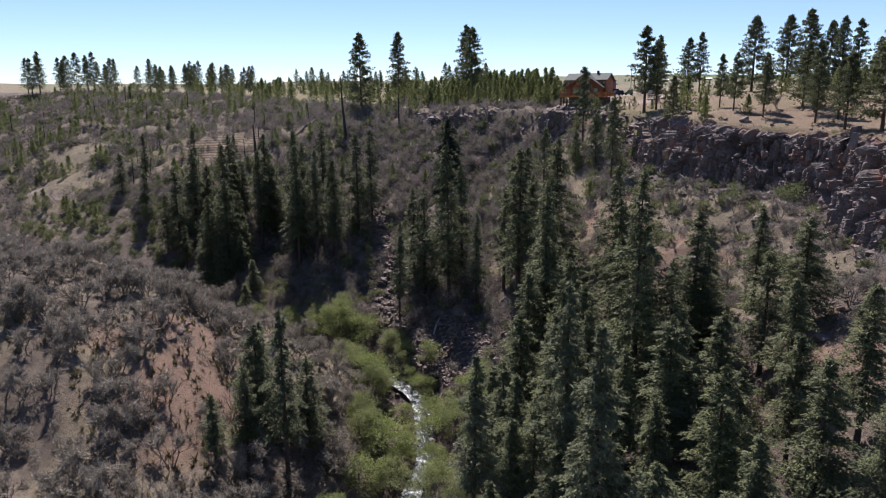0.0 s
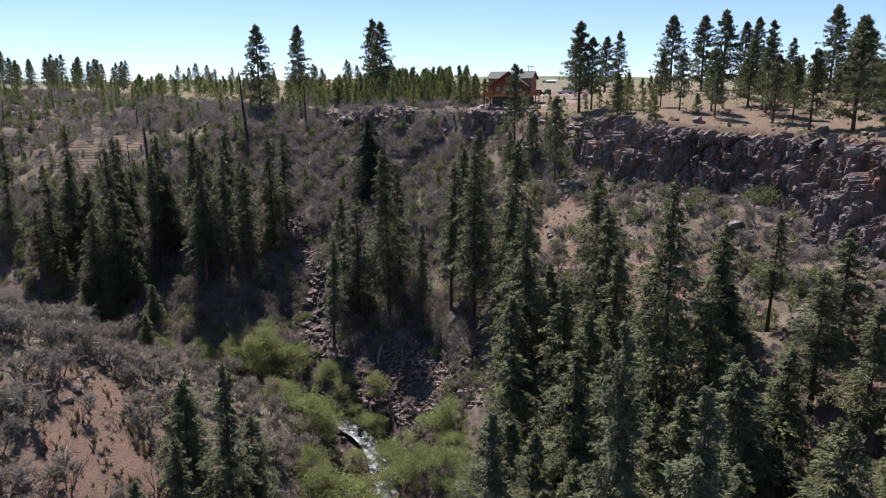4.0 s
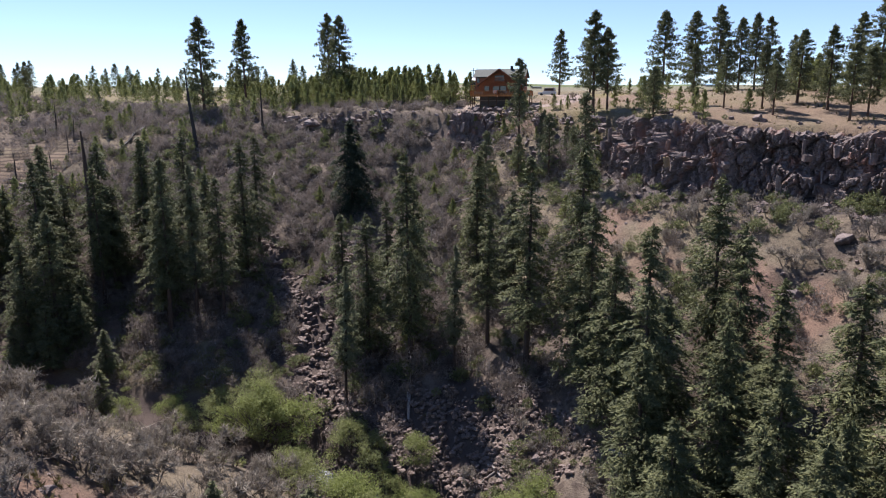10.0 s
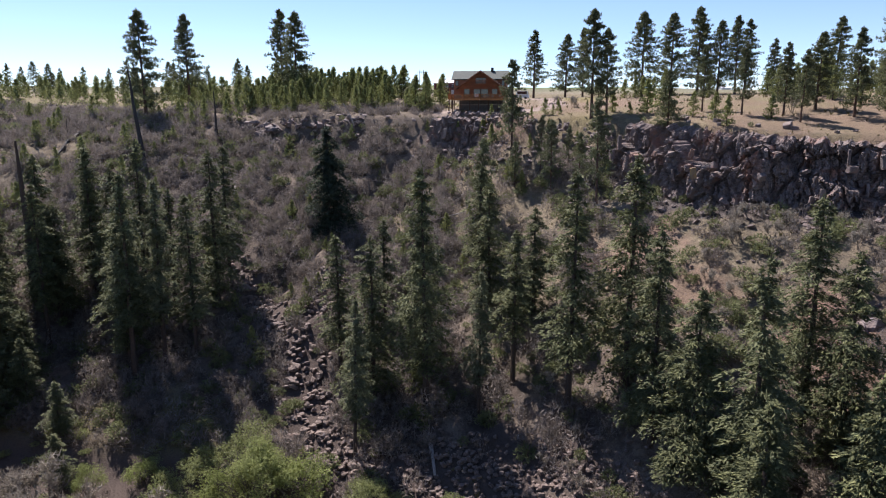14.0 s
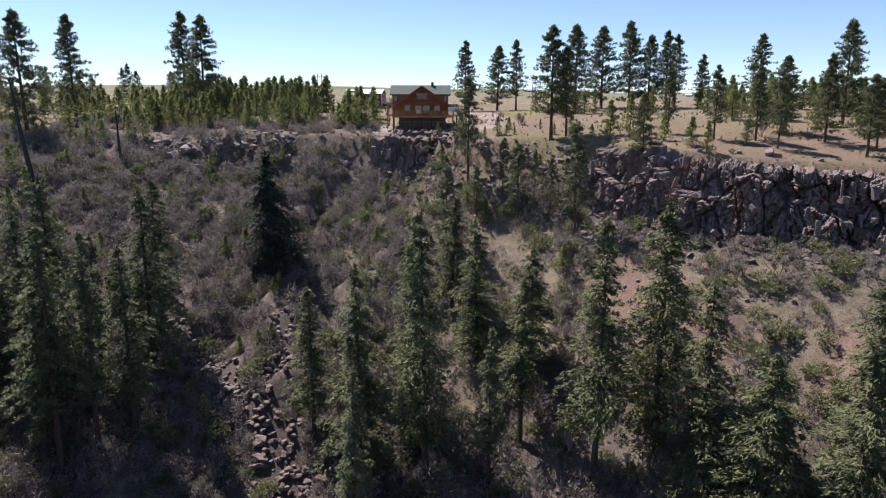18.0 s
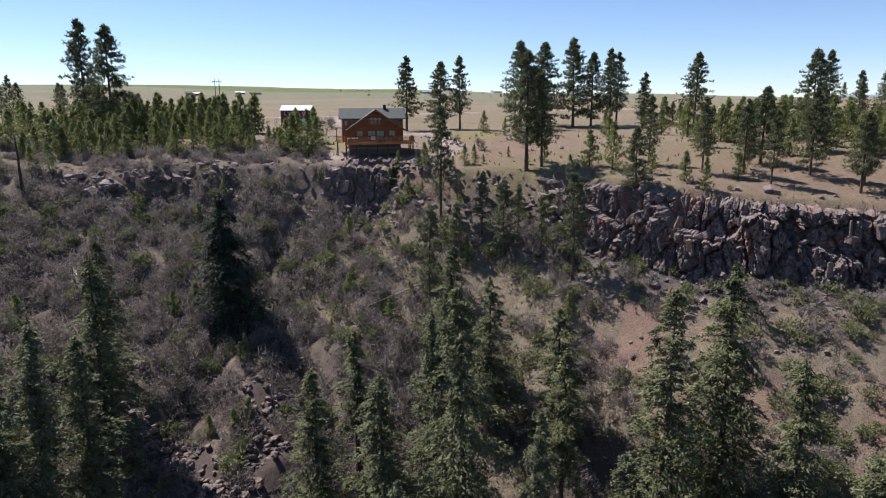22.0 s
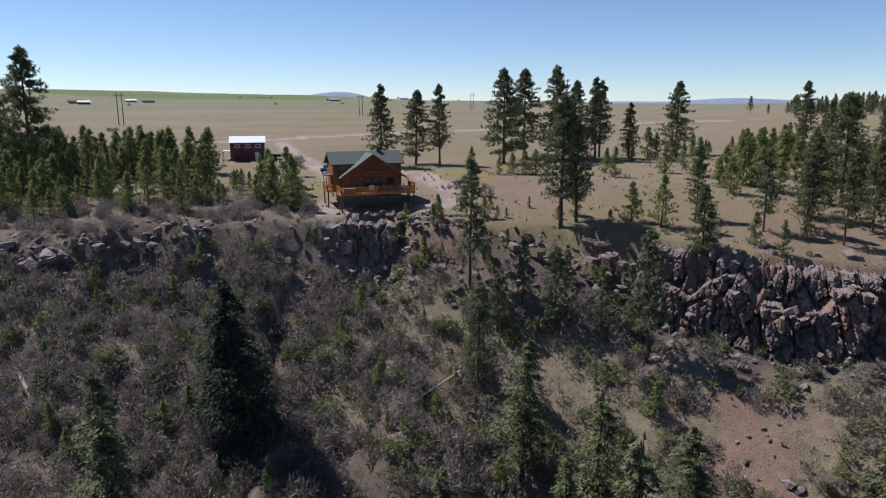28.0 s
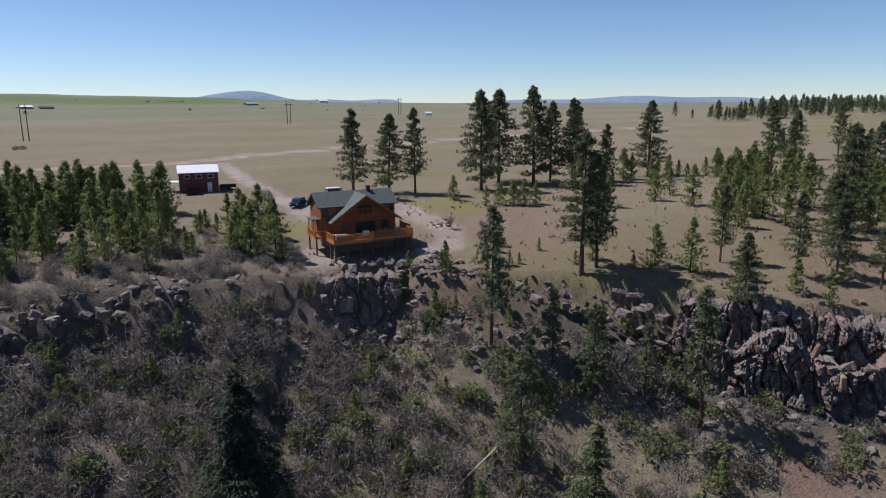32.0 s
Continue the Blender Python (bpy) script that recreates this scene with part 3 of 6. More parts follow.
def leafy_mesh(rng, h, r, material, leaves=2600, leaf=(0.20, 0.075)):
    """A round-headed deciduous crown of leaf clusters with gaps."""
    lobes = []
    for k in range(26):
        az, el = rng.uniform(0, 6.28), rng.uniform(0.0, 1.5)
        q = rng.uniform(0.55, 1.0)
        lobes.append((q * r * math.cos(az) * math.cos(el * 0.85), q * r * math.sin(az) * math.cos(el * 0.85), h * (0.30 + 0.62 * math.sin(el) * q)))
    lobes = np.array(lobes)
    i = rng.randint(0, len(lobes), leaves)
    d = rng.normal(0, 1, (leaves, 3))
    d /= np.linalg.norm(d, axis=1)[:, None]
    c = lobes[i] + d * (0.34 * r) * rng.uniform(0.4, 1.05, (leaves, 1)) * np.array([1, 1, 0.8])
    return crown_mesh("crown", sprays(rng, c, d, *leaf, 1.0), material)


def branching(rng, h, r, stems=4, depth=3, thick=0.09):
    """Crooked bare stems that fork into twigs, as thin three-sided spikes."""
    v, f = [], []

    def grow(a, d, ln, w, level):
        b = a + d * ln
        s = np.cross(d, [0.3, 0.5, 0.8])
        s /= np.linalg.norm(s)
        t = np.cross(d, s)
        i = len(v)
        for p, ww in ((a, w), (b, w * 0.62)):
            v.extend([p + ww * s, p + ww * (-0.5 * s + 0.87 * t), p + ww * (-0.5 * s - 0.87 * t)])
        for k in range(3):
            f.append((i + k, i + (k + 1) % 3, i + 3 + (k + 1) % 3, i + 3 + k))
        if level < depth:
            for _ in range(rng.randint(3, 5) if level else 3):
                n = d + rng.normal(0, 0.55, 3) * np.array([1, 1, 0.7]) * (r / h * 1.6)
                n[2] += 0.12
                grow(a + d * ln * rng.uniform(0.55, 1.0), n / np.linalg.norm(n), ln * rng.uniform(0.55, 0.8), w * 0.5, level + 1)

    for k in range(stems):
        az = rng.uniform(0, 6.28)
        d = np.array([math.cos(az) * 0.45, math.sin(az) * 0.45, 1.0])
        grow(np.array([0.15 * math.cos(az), 0.15 * math.sin(az), -0.2]), d / np.linalg.norm(d), h * 0.38, thick, 0)
    return np.array(v), np.array(f)


def twig_fan(rng, n, r, h, w=0.058):
    """One leafless bush: a dome of fine crooked twigs on a few stems."""
    k = n * 2
    d = rng.normal(0, 1, (k, 3)) * [1, 1, 0.8]
    d /= np.linalg.norm(d, axis=1)[:, None]
    d[:, 2] = np.abs(d[:, 2])
    c = d * np.array([r, r, h]) * (rng.uniform(0.35, 1, (k, 1)) ** 0.5)
    e = d * [0.6, 0.6, 0.5] + [0, 0, 0.35] + rng.normal(0, 0.55, (k, 3))
    e *= (0.24 * rng.uniform(0.6, 1.4, k) / np.linalg.norm(e, axis=1))[:, None]
    q = np.cross(e, rng.normal(0, 1, (k, 3)))
    q *= (w * 0.55 / np.linalg.norm(q, axis=1))[:, None]
    haze = np.stack([c - e - q, c - e + q, c + e], 1)
    n = max(6, n // 5)
    az, q = rng.uniform(0, 6.28, n), np.sqrt(rng.uniform(0, 1, n))
    a = np.c_[q * 0.35 * r * np.cos(az), q * 0.35 * r * np.sin(az), np.zeros(n)]
    tip = np.c_[q * r * np.cos(az), q * r * np.sin(az), h * (1.05 - 0.45 * q * q) * rng.uniform(0.6, 1.1, n)] + rng.normal(0, 0.12, (n, 3))
    midp = (a + tip) / 2 + rng.normal(0, 0.16, (n, 3))
    fork = midp + (tip - midp) * 0.8 + rng.normal(0, 0.28, (n, 3))
    s = np.c_[-np.sin(az), np.cos(az), 0 * az] + rng.normal(0, 0.5, (n, 3))
    s *= 0.25 * w / np.linalg.norm(s, axis=1)[:, None]
    tris = np.concatenate([np.stack([a - s, a + s, tip], 1), np.stack([midp - s * 0.7, midp + s * 0.7, fork], 1)])
    return np.concatenate([haze, tris]).reshape(-1, 3)


def stamp(name, protos, places, material, label, category, verts_per, kind="stuff"):
    """One object of many like plants: protos are vertex arrays of separate faces; places rows of x, y, z, turn, size, tall, which."""
    out = []
    for x, y, z, turn, size, tall, which in places:
        p = protos[int(which)]
        c, s = math.cos(turn), math.sin(turn)
        out.append(np.c_[(p[:, 0] * c - p[:, 1] * s) * size + x, (p[:, 0] * s + p[:, 1] * c) * size + y, p[:, 2] * size * tall + z])
    v = np.concatenate(out)
    ob = new(name, mesh_of(name, v, np.arange(len(v)).reshape(-1, verts_per), material))
    return tagged(ob, label, category, kind=kind)


def scatter(rng, n, x0, x1, y0, y1, keep):
    """n random places in a rectangle, kept with the chance that keep(x, y) gives."""
    x, y = rng.uniform(x0, x1, n), rng.uniform(y0, y1, n)
    ok = rng.uniform(0, 1, n) < keep(x, y)
    return x[ok], y[ok]


def plant(name, variants, rows, label, category, group=""):
    """Trees at rows of x, y, height: copies of variants (nominal height, [(part name, mesh), ...])."""
    rng = np.random.RandomState(len(name) * 7 + len(rows))
    protos = {}
    todo = []
    for x, y, h in rows:
        k = rng.randint(len(variants))
        z = float(height(x, y)) - 0.1
        s = h / variants[k][0]
        wide = s * rng.uniform(0.9, 1.12) * (min(1.4, 1 + 0.7 * max(0, 1 - s)) if name == "fir_tree" else 1)
        m = pose(x, y, z, rng.uniform(-1.2, 1.2), rng.uniform(-1.2, 1.2), rng.uniform(0, 360)) @ Matrix.Diagonal((wide, wide, s, 1))
        if k not in protos:
            root = thing(name, Matrix(), label, category, group)
            for pn, me in variants[k][1]:
                ob = part(pn, me, root)
                if pn in ("limbwork", "branchwork", "twigwork", "stemwork"):
                    ob["kind"] = "stuff"
            protos[k] = root
            todo.append((root, m))
        else:
            copy_thing(protos[k], m)
    for root, m in todo:
        root.matrix_basis = m


R = np.random.RandomState
firs = []
for i, (h, r, b) in enumerate([(28, 4.9, 0.15), (26, 5.4, 0.10), (30, 4.2, 0.24), (27, 4.8, 0.18), (24, 5.3, 0.08), (29, 3.9, 0.30)]):
    g = R(100 + i)
    firs.append((h, [("trunk", trunk_mesh("trunk", h, 0.36, BARK, g)), ("limbwork", limbs_mesh(g, h, r * 0.75, BARK, 34, 0.04)), ("crown", fir_mesh(g, h, r, b, FIR, 0.90, 0.52, 0.25, (0.50, 0.18), 0.62, 0.0215))]))
spruce = [(21, [("trunk", trunk_mesh("trunk", 21, 0.35, BARK, R(7))), ("crown", fir_mesh(R(8), 21, 7.4, 0.01, DARKFIR, 1.25, 0.5, 0.4, (0.55, 0.20), 0.62))])]
pines = []
for i, (h, r, b, n) in enumerate([(20, 5.6, 0.12, 74), (21, 4.9, 0.22, 66), (19, 5.8, 0.10, 78), (20, 4.7, 0.18, 68)]):
    g = R(200 + i)
    pines.append((h, [("trunk", trunk_mesh("trunk", h, 0.30, PBARK, g)), ("limbwork", limbs_mesh(g, h, r, PBARK, 22, 0.15)), ("crown", pine_mesh(g, h, r * 0.92, b, PINE, int(n * 1.9), 5, 10, 1.0, 0.05, (0.50, 0.15), 0.68, 0.5))]))
slim = []
for i, (h, r, b, n) in enumerate([(17, 3.3, 0.2, 54), (18, 2.9, 0.26, 48), (15, 3.4, 0.14, 54)]):
    g = R(300 + i)
    slim.append((h, [("trunk", trunk_mesh("trunk", h, 0.22, PBARK, g)), ("limbwork", limbs_mesh(g, h, r, GREYBARK, 26, 0.15, 0.035)), ("crown", pine_mesh(g, h, r * 1.05, b, PALE, int(n * 1.9), 4, 10, 0.85, 0.05, (0.48, 0.14)))]))
youngs = []
for i, (h, r, b, n) in enumerate([(7, 2.4, 0.02, 42), (8, 2.7, 0.03, 44), (6.5, 2.4, 0.02, 40), (7.5, 2.2, 0.03, 42)]):
    g = R(400 + i)
    youngs.append((h, [("trunk", trunk_mesh("trunk", h, 0.13, BARK, g)), ("crown", pine_mesh(g, h, r, b, YOUNG, int(n * 1.6), 3, 7, 0.62, 0.20, (0.42, 0.15), 0.95, 0.68))]))
bluepine = [(24, [("trunk", trunk_mesh("trunk", 24, 0.3, BARK, R(11))), ("limbwork", limbs_mesh(R(12), 24, 3, BARK, 24, 0.1)), ("crown", fir_mesh(R(13), 24, 3.0, 0.26, PALE, 1.2, 0.5, 0.10, (0.42, 0.17), 0.6))])]
willows = []
for i, (h, r) in enumerate([(6, 3.2), (7, 3.4), (5, 3.2)]):
    g = R(500 + i)
    bv, bf = branching(g, h * 0.95, r, 6, 2, 0.09)
    willows.append((h, [("stemwork", mesh_of("stemwork", bv, bf, GREYBARK)), ("crown", leafy_mesh(g, h, r, WILLOW, 3200, (0.19, 0.11)))]))
oaks = []
for i, (h, r) in enumerate([(4.2, 2.4), (3.6, 2.2), (5.0, 2.6), (4.4, 2.0)]):
    g = R(600 + i)
    bv, bf = branching(g, h, r, 3, 3, 0.075)
    tips = bv[len(bv) // 2:][g.randint(0, len(bv) // 2, 900)]
    tw = np.stack([tips, tips + g.normal(0, 0.045, (900, 3)), tips + g.normal(0, 0.30, (900, 3)) + [0, 0, 0.12]], 1).reshape(-1, 3)
    oaks.append((h, [("branchwork", mesh_of("branchwork", bv, bf, GREYBARK)), ("twigwork", mesh_of("twigwork", tw, np.arange(len(tw)).reshape(-1, 3), OAKTWIG))]))

VALLEY_A = [(10.6, -78, 34), (-31.1, -64.3, 27), (-33.9, -82.4, 32), (37.1, -80.1, 29), (-5.4, -71.1, 22), (15.8, -60.9, 21),
            (30.3, -81.5, 31), (-1.4, -62, 19), (40.3, -88.3, 25), (-28.3, -75, 26), (54.5, -91.6, 25.5), (-33.4, -57, 25), (69.2, -116.9, 31),
            (11.2, -49.4, 19), (48.2, -101.8, 29.5), (31.9, -138.6, 25), (23.5, -65.6, 17), (57, -95, 22), (72.6, -108.7, 18)]
VALLEY_B = [(-52, -80, 27), (-58, -74, 25), (-62, -84, 26), (-50, -92, 24), (-68, -78, 25), (-40, -76, 28), (-55, -66, 26), (-74, -86, 22), (-46, -70, 24),
            (8, -70, 26), (22, -74, 22), (2, -76, 25), (22.5, -136, 16), (27, -131, 14), (18, -132, 13)]
VALLEY_C = [(48.6, -107, 20), (73.3, -117, 18), (84, -106, 13), (77, -99, 14), (62, -122, 17), (80, -122, 13), (92, -120, 10), (70, -126, 14), (88, -128, 13),
            (60, -112, 18), (-96, -72, 17), (-112, -88, 15), (-104, -84, 19), (-90, -92, 14), (-72, -96, 15), (-60, -98, 12), (-46, -97, 12), (-50, -100, 10)]
NEAR = [(84, -134, 16), (91.5, -134, 15), (82, -142, 12.5), (88, -139, 14), (72.6, -127, 14), (74, -109, 11), (58.8, -117, 16.5), (26.6, -141, 13.5), (27.3, -146, 11), (62.7, -133, 12), (65, -132, 13),
        (96, -138, 13), (76, -122, 13), (66, -141, 12), (56, -124, 15), (52, -114, 17), (98, -146, 14), (78, -132, 11), (70, -136, 12)]
tx, ty = scatter(R(90), 42, -88, -36, -98, -60, lambda x, y: 0.45 * (line_dist(x, y, CREEK)[0] > 6) * (np.hypot(x + 45, y + 87) > 6))
VALLEY_E = [(-36, -95, 9), (-30.7, -101, 8.5), (-44, -92, 11), (-52, -95, 9), (-48, -88, 12)]
VALLEY_D = [(x, y, 15 + 11 * ((x * 7.3) % 1)) for x, y in zip(tx, ty)] + [(44, -94, 21), (50, -97, 18), (60, -102, 19), (66, -108, 20), (56, -108, 21), (64, -118, 17), (52, -121, 14), (72, -102, 13), (82, -114, 14), (86, -120, 13), (77, -127, 15), (84, -128, 12), (93, -128, 14), (60, -128, 14), (68, -130, 11)]
plant("fir_tree", firs, VALLEY_E + VALLEY_D + VALLEY_A + VALLEY_B + VALLEY_C + NEAR, "tall dark green fir with drooping boughs in the canyon", "tree", "canyon firs")
plant("dark_spruce", spruce, [(-23.3, -35.7, 22.5)], "broad dense dark spruce alone on the brushy slope", "tree")
plant("silvery_pine", bluepine, [(3.1, -85.7, 22), (18.2, -78.7, 21), (69, -132.6, 25), (-31.5, -78.5, 29.5), (76, -140, 24), (58, -133, 22)], "silvery green pine with bare lower trunk by the creek", "tree", "silvery pines")
PLATEAU = [(7.0, 38.7, 19.3), (70, 37.8, 14.2), (15.8, 41.5, 17.8), (21, 38.5, 19), (37, 38.4, 22.8), (44.9, 45.8, 22.5), (51.7, 40.6, 23.3), (57, 42, 19.5), (61, 38, 20.5), (64, 42, 19.5),
           (27.6, -20, 21), (30.5, -19.5, 17), (85.7, 41.8, 19.5), (118, 33, 18.8), (80, -21, 18.5), (-95.3, 0.4, 29.3), (-100.7, 27.8, 27.7), (-74.2, 39.3, 28.9), (-64.2, 29.7, 27.2),
           (92, -55, 18), (84, -60, 17), (88, -66, 16), (96, -48, 19), (100, -62, 18)]
plant("ponderosa_pine", pines, PLATEAU, "tall ponderosa pine with reddish trunk on the plateau", "tree", "plateau pines")
RIMSIDE = [(41.8, -37.6, 10.7), (53.7, -34.8, 12.2), (61.5, -41.8, 11.3), (48, -26, 12), (60, -36, 12), (72, -47.6, 12), (78, -55, 13), (66, -30, 13), (70, -38, 14),
           (75, -44, 11), (86, -40, 14), (95, -35, 15), (110, -20, 16), (104, -45, 14)]
plant("rim_pine", pines, RIMSIDE, "bushy pine on the bare ground by the cliff edge", "tree", "rim pines")
plant("slender_pine", slim, [(11.9, -22.3, 20), (30.6, -43.5, 18.2), (9, -37, 16), (21.5, -33.5, 13.5), (18.6, -27.7, 11), (24.3, -30.7, 8.5), (27, -37, 10), (14, -30, 9), (8.3, -12.3, 4.1)],
      "slender grey-green pine growing below the rim", "tree", "slender pines")
rng = R(41)
sx, sy = scatter(rng, 700, -75, -13, 0, 48, lambda x, y: (0.25 + 0.10 * (x < -45)) * (0.5 + 0.55 * smooth(4, 18, y)) * ((y > 1.5 + 0.02 * (x + 13) ** 2 * 0.05) & (y < 30 + 0.35 * (-13 - x)) & ~((x > -31) & (y > 24))))
wx, wy = scatter(rng, 560, -230, -62, -6, 62, lambda x, y: 0.42 * (line_dist(x, y, RIM)[0] > -6))
hx, hy = scatter(rng, 1300, -280, -70, -105, 5, lambda x, y: grown(x, y) * (0.22 + 0.5 * smooth(0, 1.2, waves(x, y, 45, 77))) * (line_dist(x, y, RIM)[0] < 3) * (line_dist(x, y, CREEK)[0] > 12))
STAND = [(x, y, 3.0 + 0.09 * y + rng.uniform(0.6, 4.0) if abs(line_dist(x, y, [(-27, 60), (-24, -30)])[0]) > 4.5 else rng.uniform(2.2, 4)) for x, y in zip(sx, sy)] + [(-14.2, 2.1, 9.7), (-17.8, 4.4, 8.8), (-20.5, 6, 5.4)]
plant("young_pine", youngs, STAND, "young green pine in the stand beside the house", "tree", "young pine stand")
west_pines = [(x, y, rng.uniform(4, 9)) for x, y in zip(wx, wy)] + [(x, y, rng.uniform(2.2, 6.5)) for x, y in zip(hx, hy)]
ex, ey = scatter(rng, 230, 62, 125, -30, 40, lambda x, y: 0.27 + 0.4 * (x > 88))
plant("young_pine", youngs, [(x, y, rng.uniform(4, 8.5)) for x, y in zip(ex, ey)] + [(26, 28, 5.3), (30, 20.2, 4.3), (33, 20, 4.6), (35.5, 19, 5.2), (37.5, 17.6, 5.5), (40, 17.5, 5), (52.7, 15, 5.5), (52.2, 10, 6.5),
      (38.3, -23.2, 6.5), (41.1, -27.6, 8.3), (57.7, -39, 4.1), (49, -39, 4.8), (50.5, -43, 5), (71.6, 15.6, 6), (77, 27, 6), (46, -33, 4.5), (35.1, -22.4, 2.3)],
      "young green pine on the open plateau", "tree", "plateau saplings")
lx, ly = scatter(rng, 330, -75, 34, -75, -7, lambda x, y: grown(x, y) * (0.24 + 0.26 * (x > -20) * (y > -50)))
plant("young_fir", youngs, [(x, y, rng.uniform(1.8, 5.0)) for x, y in zip(lx, ly)], "small young fir among the bare brush", "tree", "slope saplings")
far_rows = [(-292 + rng.uniform(-14, 10), -44 + 2.9 * i + rng.uniform(-3, 3), rng.uniform(15, 22)) for i in range(17)] + [(-272 + 0.2 * i + rng.uniform(-10, 12), 6 + 2.1 * i + rng.uniform(-3, 3), rng.uniform(13, 18.5)) for i in range(34)] + [(-222 + 5.5 * i + rng.uniform(-3, 3), 75 + rng.uniform(-14, 14), rng.uniform(10, 15)) for i in range(26)]
bx = [(-9, -91, 7), (33, -109, 5.5), (37.5, -115.5, 5), (45, -129, 5.5), (41, -131, 5), (29, -105, 5), (21, -99, 4.5), (17, -98, 4.5), (49, -140, 5), (-14, -94, 5.5), (8, -93, 5), (13, -96, 5.5), (19, -94.5, 5.5), (15, -103, 5.5), (19, -110, 6.5), (38, -104, 6), (42, -112, 6), (-22, -96, 4), (28, -121, 6), (48, -118, 6), (34, -127, 5), (2, -98, 4.5), (11, -101, 4.5),
      (-10, -96, 6), (-2, -93, 7), (5, -104, 6.5), (10, -107, 6), (16, -108, 7), (17, -106, 5), (31, -119, 7), (25, -118, 6), (37, -124, 6.5), (47, -126, 7), (43, -141, 6), (38, -137, 5.5), (50, -137, 6), (-27, -100, 5), (30, -113, 4.5), (37, -109, 4.5), (33, -118, 4.5), (24, -107, 3.5),
      (50, -110, 6.5), (40, -119, 5), (53, -146, 6), (46, -113, 5), (41, -108, 4.5), (52, -128, 5.5), (36, -104, 4),(-16, -99, 5.5), (12, -94, 4)]
tall_h, tall_r = 12.0, 4.3
bv, bf = branching(R(520), tall_h * 0.95, tall_r, 6, 3, 0.12)
round_tree = [(tall_h, [("stemwork", mesh_of("stemwork", bv, bf, GREYBARK)), ("crown", leafy_mesh(R(521), tall_h, tall_r, WILLOW, 6500, (0.24, 0.13)))])]
plant("creekside_tree", round_tree, [(-5.4, -95.4, 12)], "round-headed tree in pale green spring leaf by the creek", "tree")
plant("streamside_bush", willows, bx, "round light green bush in spring leaf by the creek", "bush", "creek bushes")

# leafless oaks on the near bank
ox, oy = scatter(rng, 1700, -95, 60, -185, -101, lambda x, y: 0.78 * grown(x, y) * (0.30 + 0.70 * smooth(-0.9, 0.3, waves(x, y, 13, 85))) * (line_dist(x, y, CREEK)[0] < -9) * (line_dist(x, y, CREEK)[0] > -75))
near = sorted(list(zip(ox, oy)) + [(8, -139), (16, -146), (4, -144), (20, -139), (11, -133)], key=lambda p: math.hypot(p[0] - 5, p[1] + 140))
plant("bare_oak", oaks, [(x, y, rng.uniform(3.4, 6.4)) for x, y in near[:300]], "leafless grey scrub oak with crooked branches", "tree", "bare oaks")
far_oaks = []
for i in range(3):
    bv, bf = branching(R(640 + i), 4.8, 2.4, 2, 2, 0.10)
    tips = bv[len(bv) // 3:][R(650 + i).randint(0, len(bv) * 2 // 3 - 1, 150)]
    tw = np.stack([tips, tips + R(i).normal(0, 0.04, (150, 3)), tips + R(3 + i).normal(0, 0.45, (150, 3)) + [0, 0, 0.2], tips + R(6 + i).normal(0, 0.04, (150, 3))], 1).reshape(-1, 3)
    far_oaks.append(np.concatenate([bv[bf].reshape(-1, 3), tw]))
ax, ay = scatter(rng, 300, 26, 95, -105, -46, lambda x, y: 0.75 * (np.hypot(x - 37, y + 57) > 8) * (np.hypot(x - 61, y + 82) > 8) * (line_dist(x, y, RIM)[0] < -4))
plant("bare_thicket", oaks, [(x, y, rng.uniform(2.2, 4.2)) for x, y in zip(ax, ay)], "leafless grey thicket on the slope below the cliff", "bush", "slope thickets")
plant("bare_tree", oaks, [(-13.3, 29.3, 6.5), (22, 2, 3.8), (18, 8, 3.2), (-17, -8, 5), (-11, -7, 4), (62, -33, 4)], "leafless tree on the open ground by the rim", "tree")

# brush too thick to count
g = R(50)
fans = [twig_fan(g, 60, 1.2, 1.9, 0.085), twig_fan(g, 66, 1.4, 1.6, 0.085), twig_fan(g, 54, 1.0, 2.3, 0.08), twig_fan(g, 46, 0.85, 1.3, 0.08)]


def brush_rows(x, y, lo, hi, kinds):
    z = height(x, y) - 0.05
    return np.c_[x, y, z, g.uniform(0, 6.28, len(x)), g.uniform(lo, hi, len(x)), g.uniform(0.8, 1.2, len(x)), g.randint(0, kinds, len(x))]


def on_slope(x, y):
    dr, dc = line_dist(x, y, RIM)[0], line_dist(x, y, CREEK)[0]
    return (dr < -1.5) & (dc > 6)


x1, y1 = scatter(g, 10500, -130, 34, -95, 8, lambda x, y: on_slope(x, y) * grown(x, y) * (0.22 + 0.78 * smooth(-0.6, 0.3, waves(x, y, 9, 31))) * (1 - 0.6 * smooth(-2, 16, x + 0.3 * (y + 30))) * (1 - 0.65 * smooth(15, 6, np.hypot(x - 8, y + 20))))
x9, y9 = scatter(g, 4200, -290, -126, -125, 12, lambda x, y: on_slope(x, y) * grown(x, y) * (0.25 + 0.75 * smooth(-0.5, 0.6, waves(x, y, 30, 39))))
x2, y2 = scatter(g, 5600, 28, 112, -150, -40, lambda x, y: on_slope(x, y) * grown(x, y) * 0.55 * smooth(-0.5, 0.9, waves(x, y, 14, 33)))
x3, y3 = scatter(g, 2300, -110, 62, -190, -98, lambda x, y: (line_dist(x, y, CREEK)[0] < -6) * 0.75 * grown(x, y) * smooth(-0.7, 0.5, waves(x, y, 12, 35)))
x4, y4 = scatter(g, 3800, -95, -10, -12, 28, lambda x, y: 0.9 * (line_dist(x, y, RIM)[0] > 1.5) * smooth(-0.8, 0.4, waves(x, y, 8, 91)) * smooth(24, 10, line_dist(x, y, RIM)[0]))
wide = [twig_fan(g, 26, 1.6, 1.9, 0.22) for _ in range(4)]
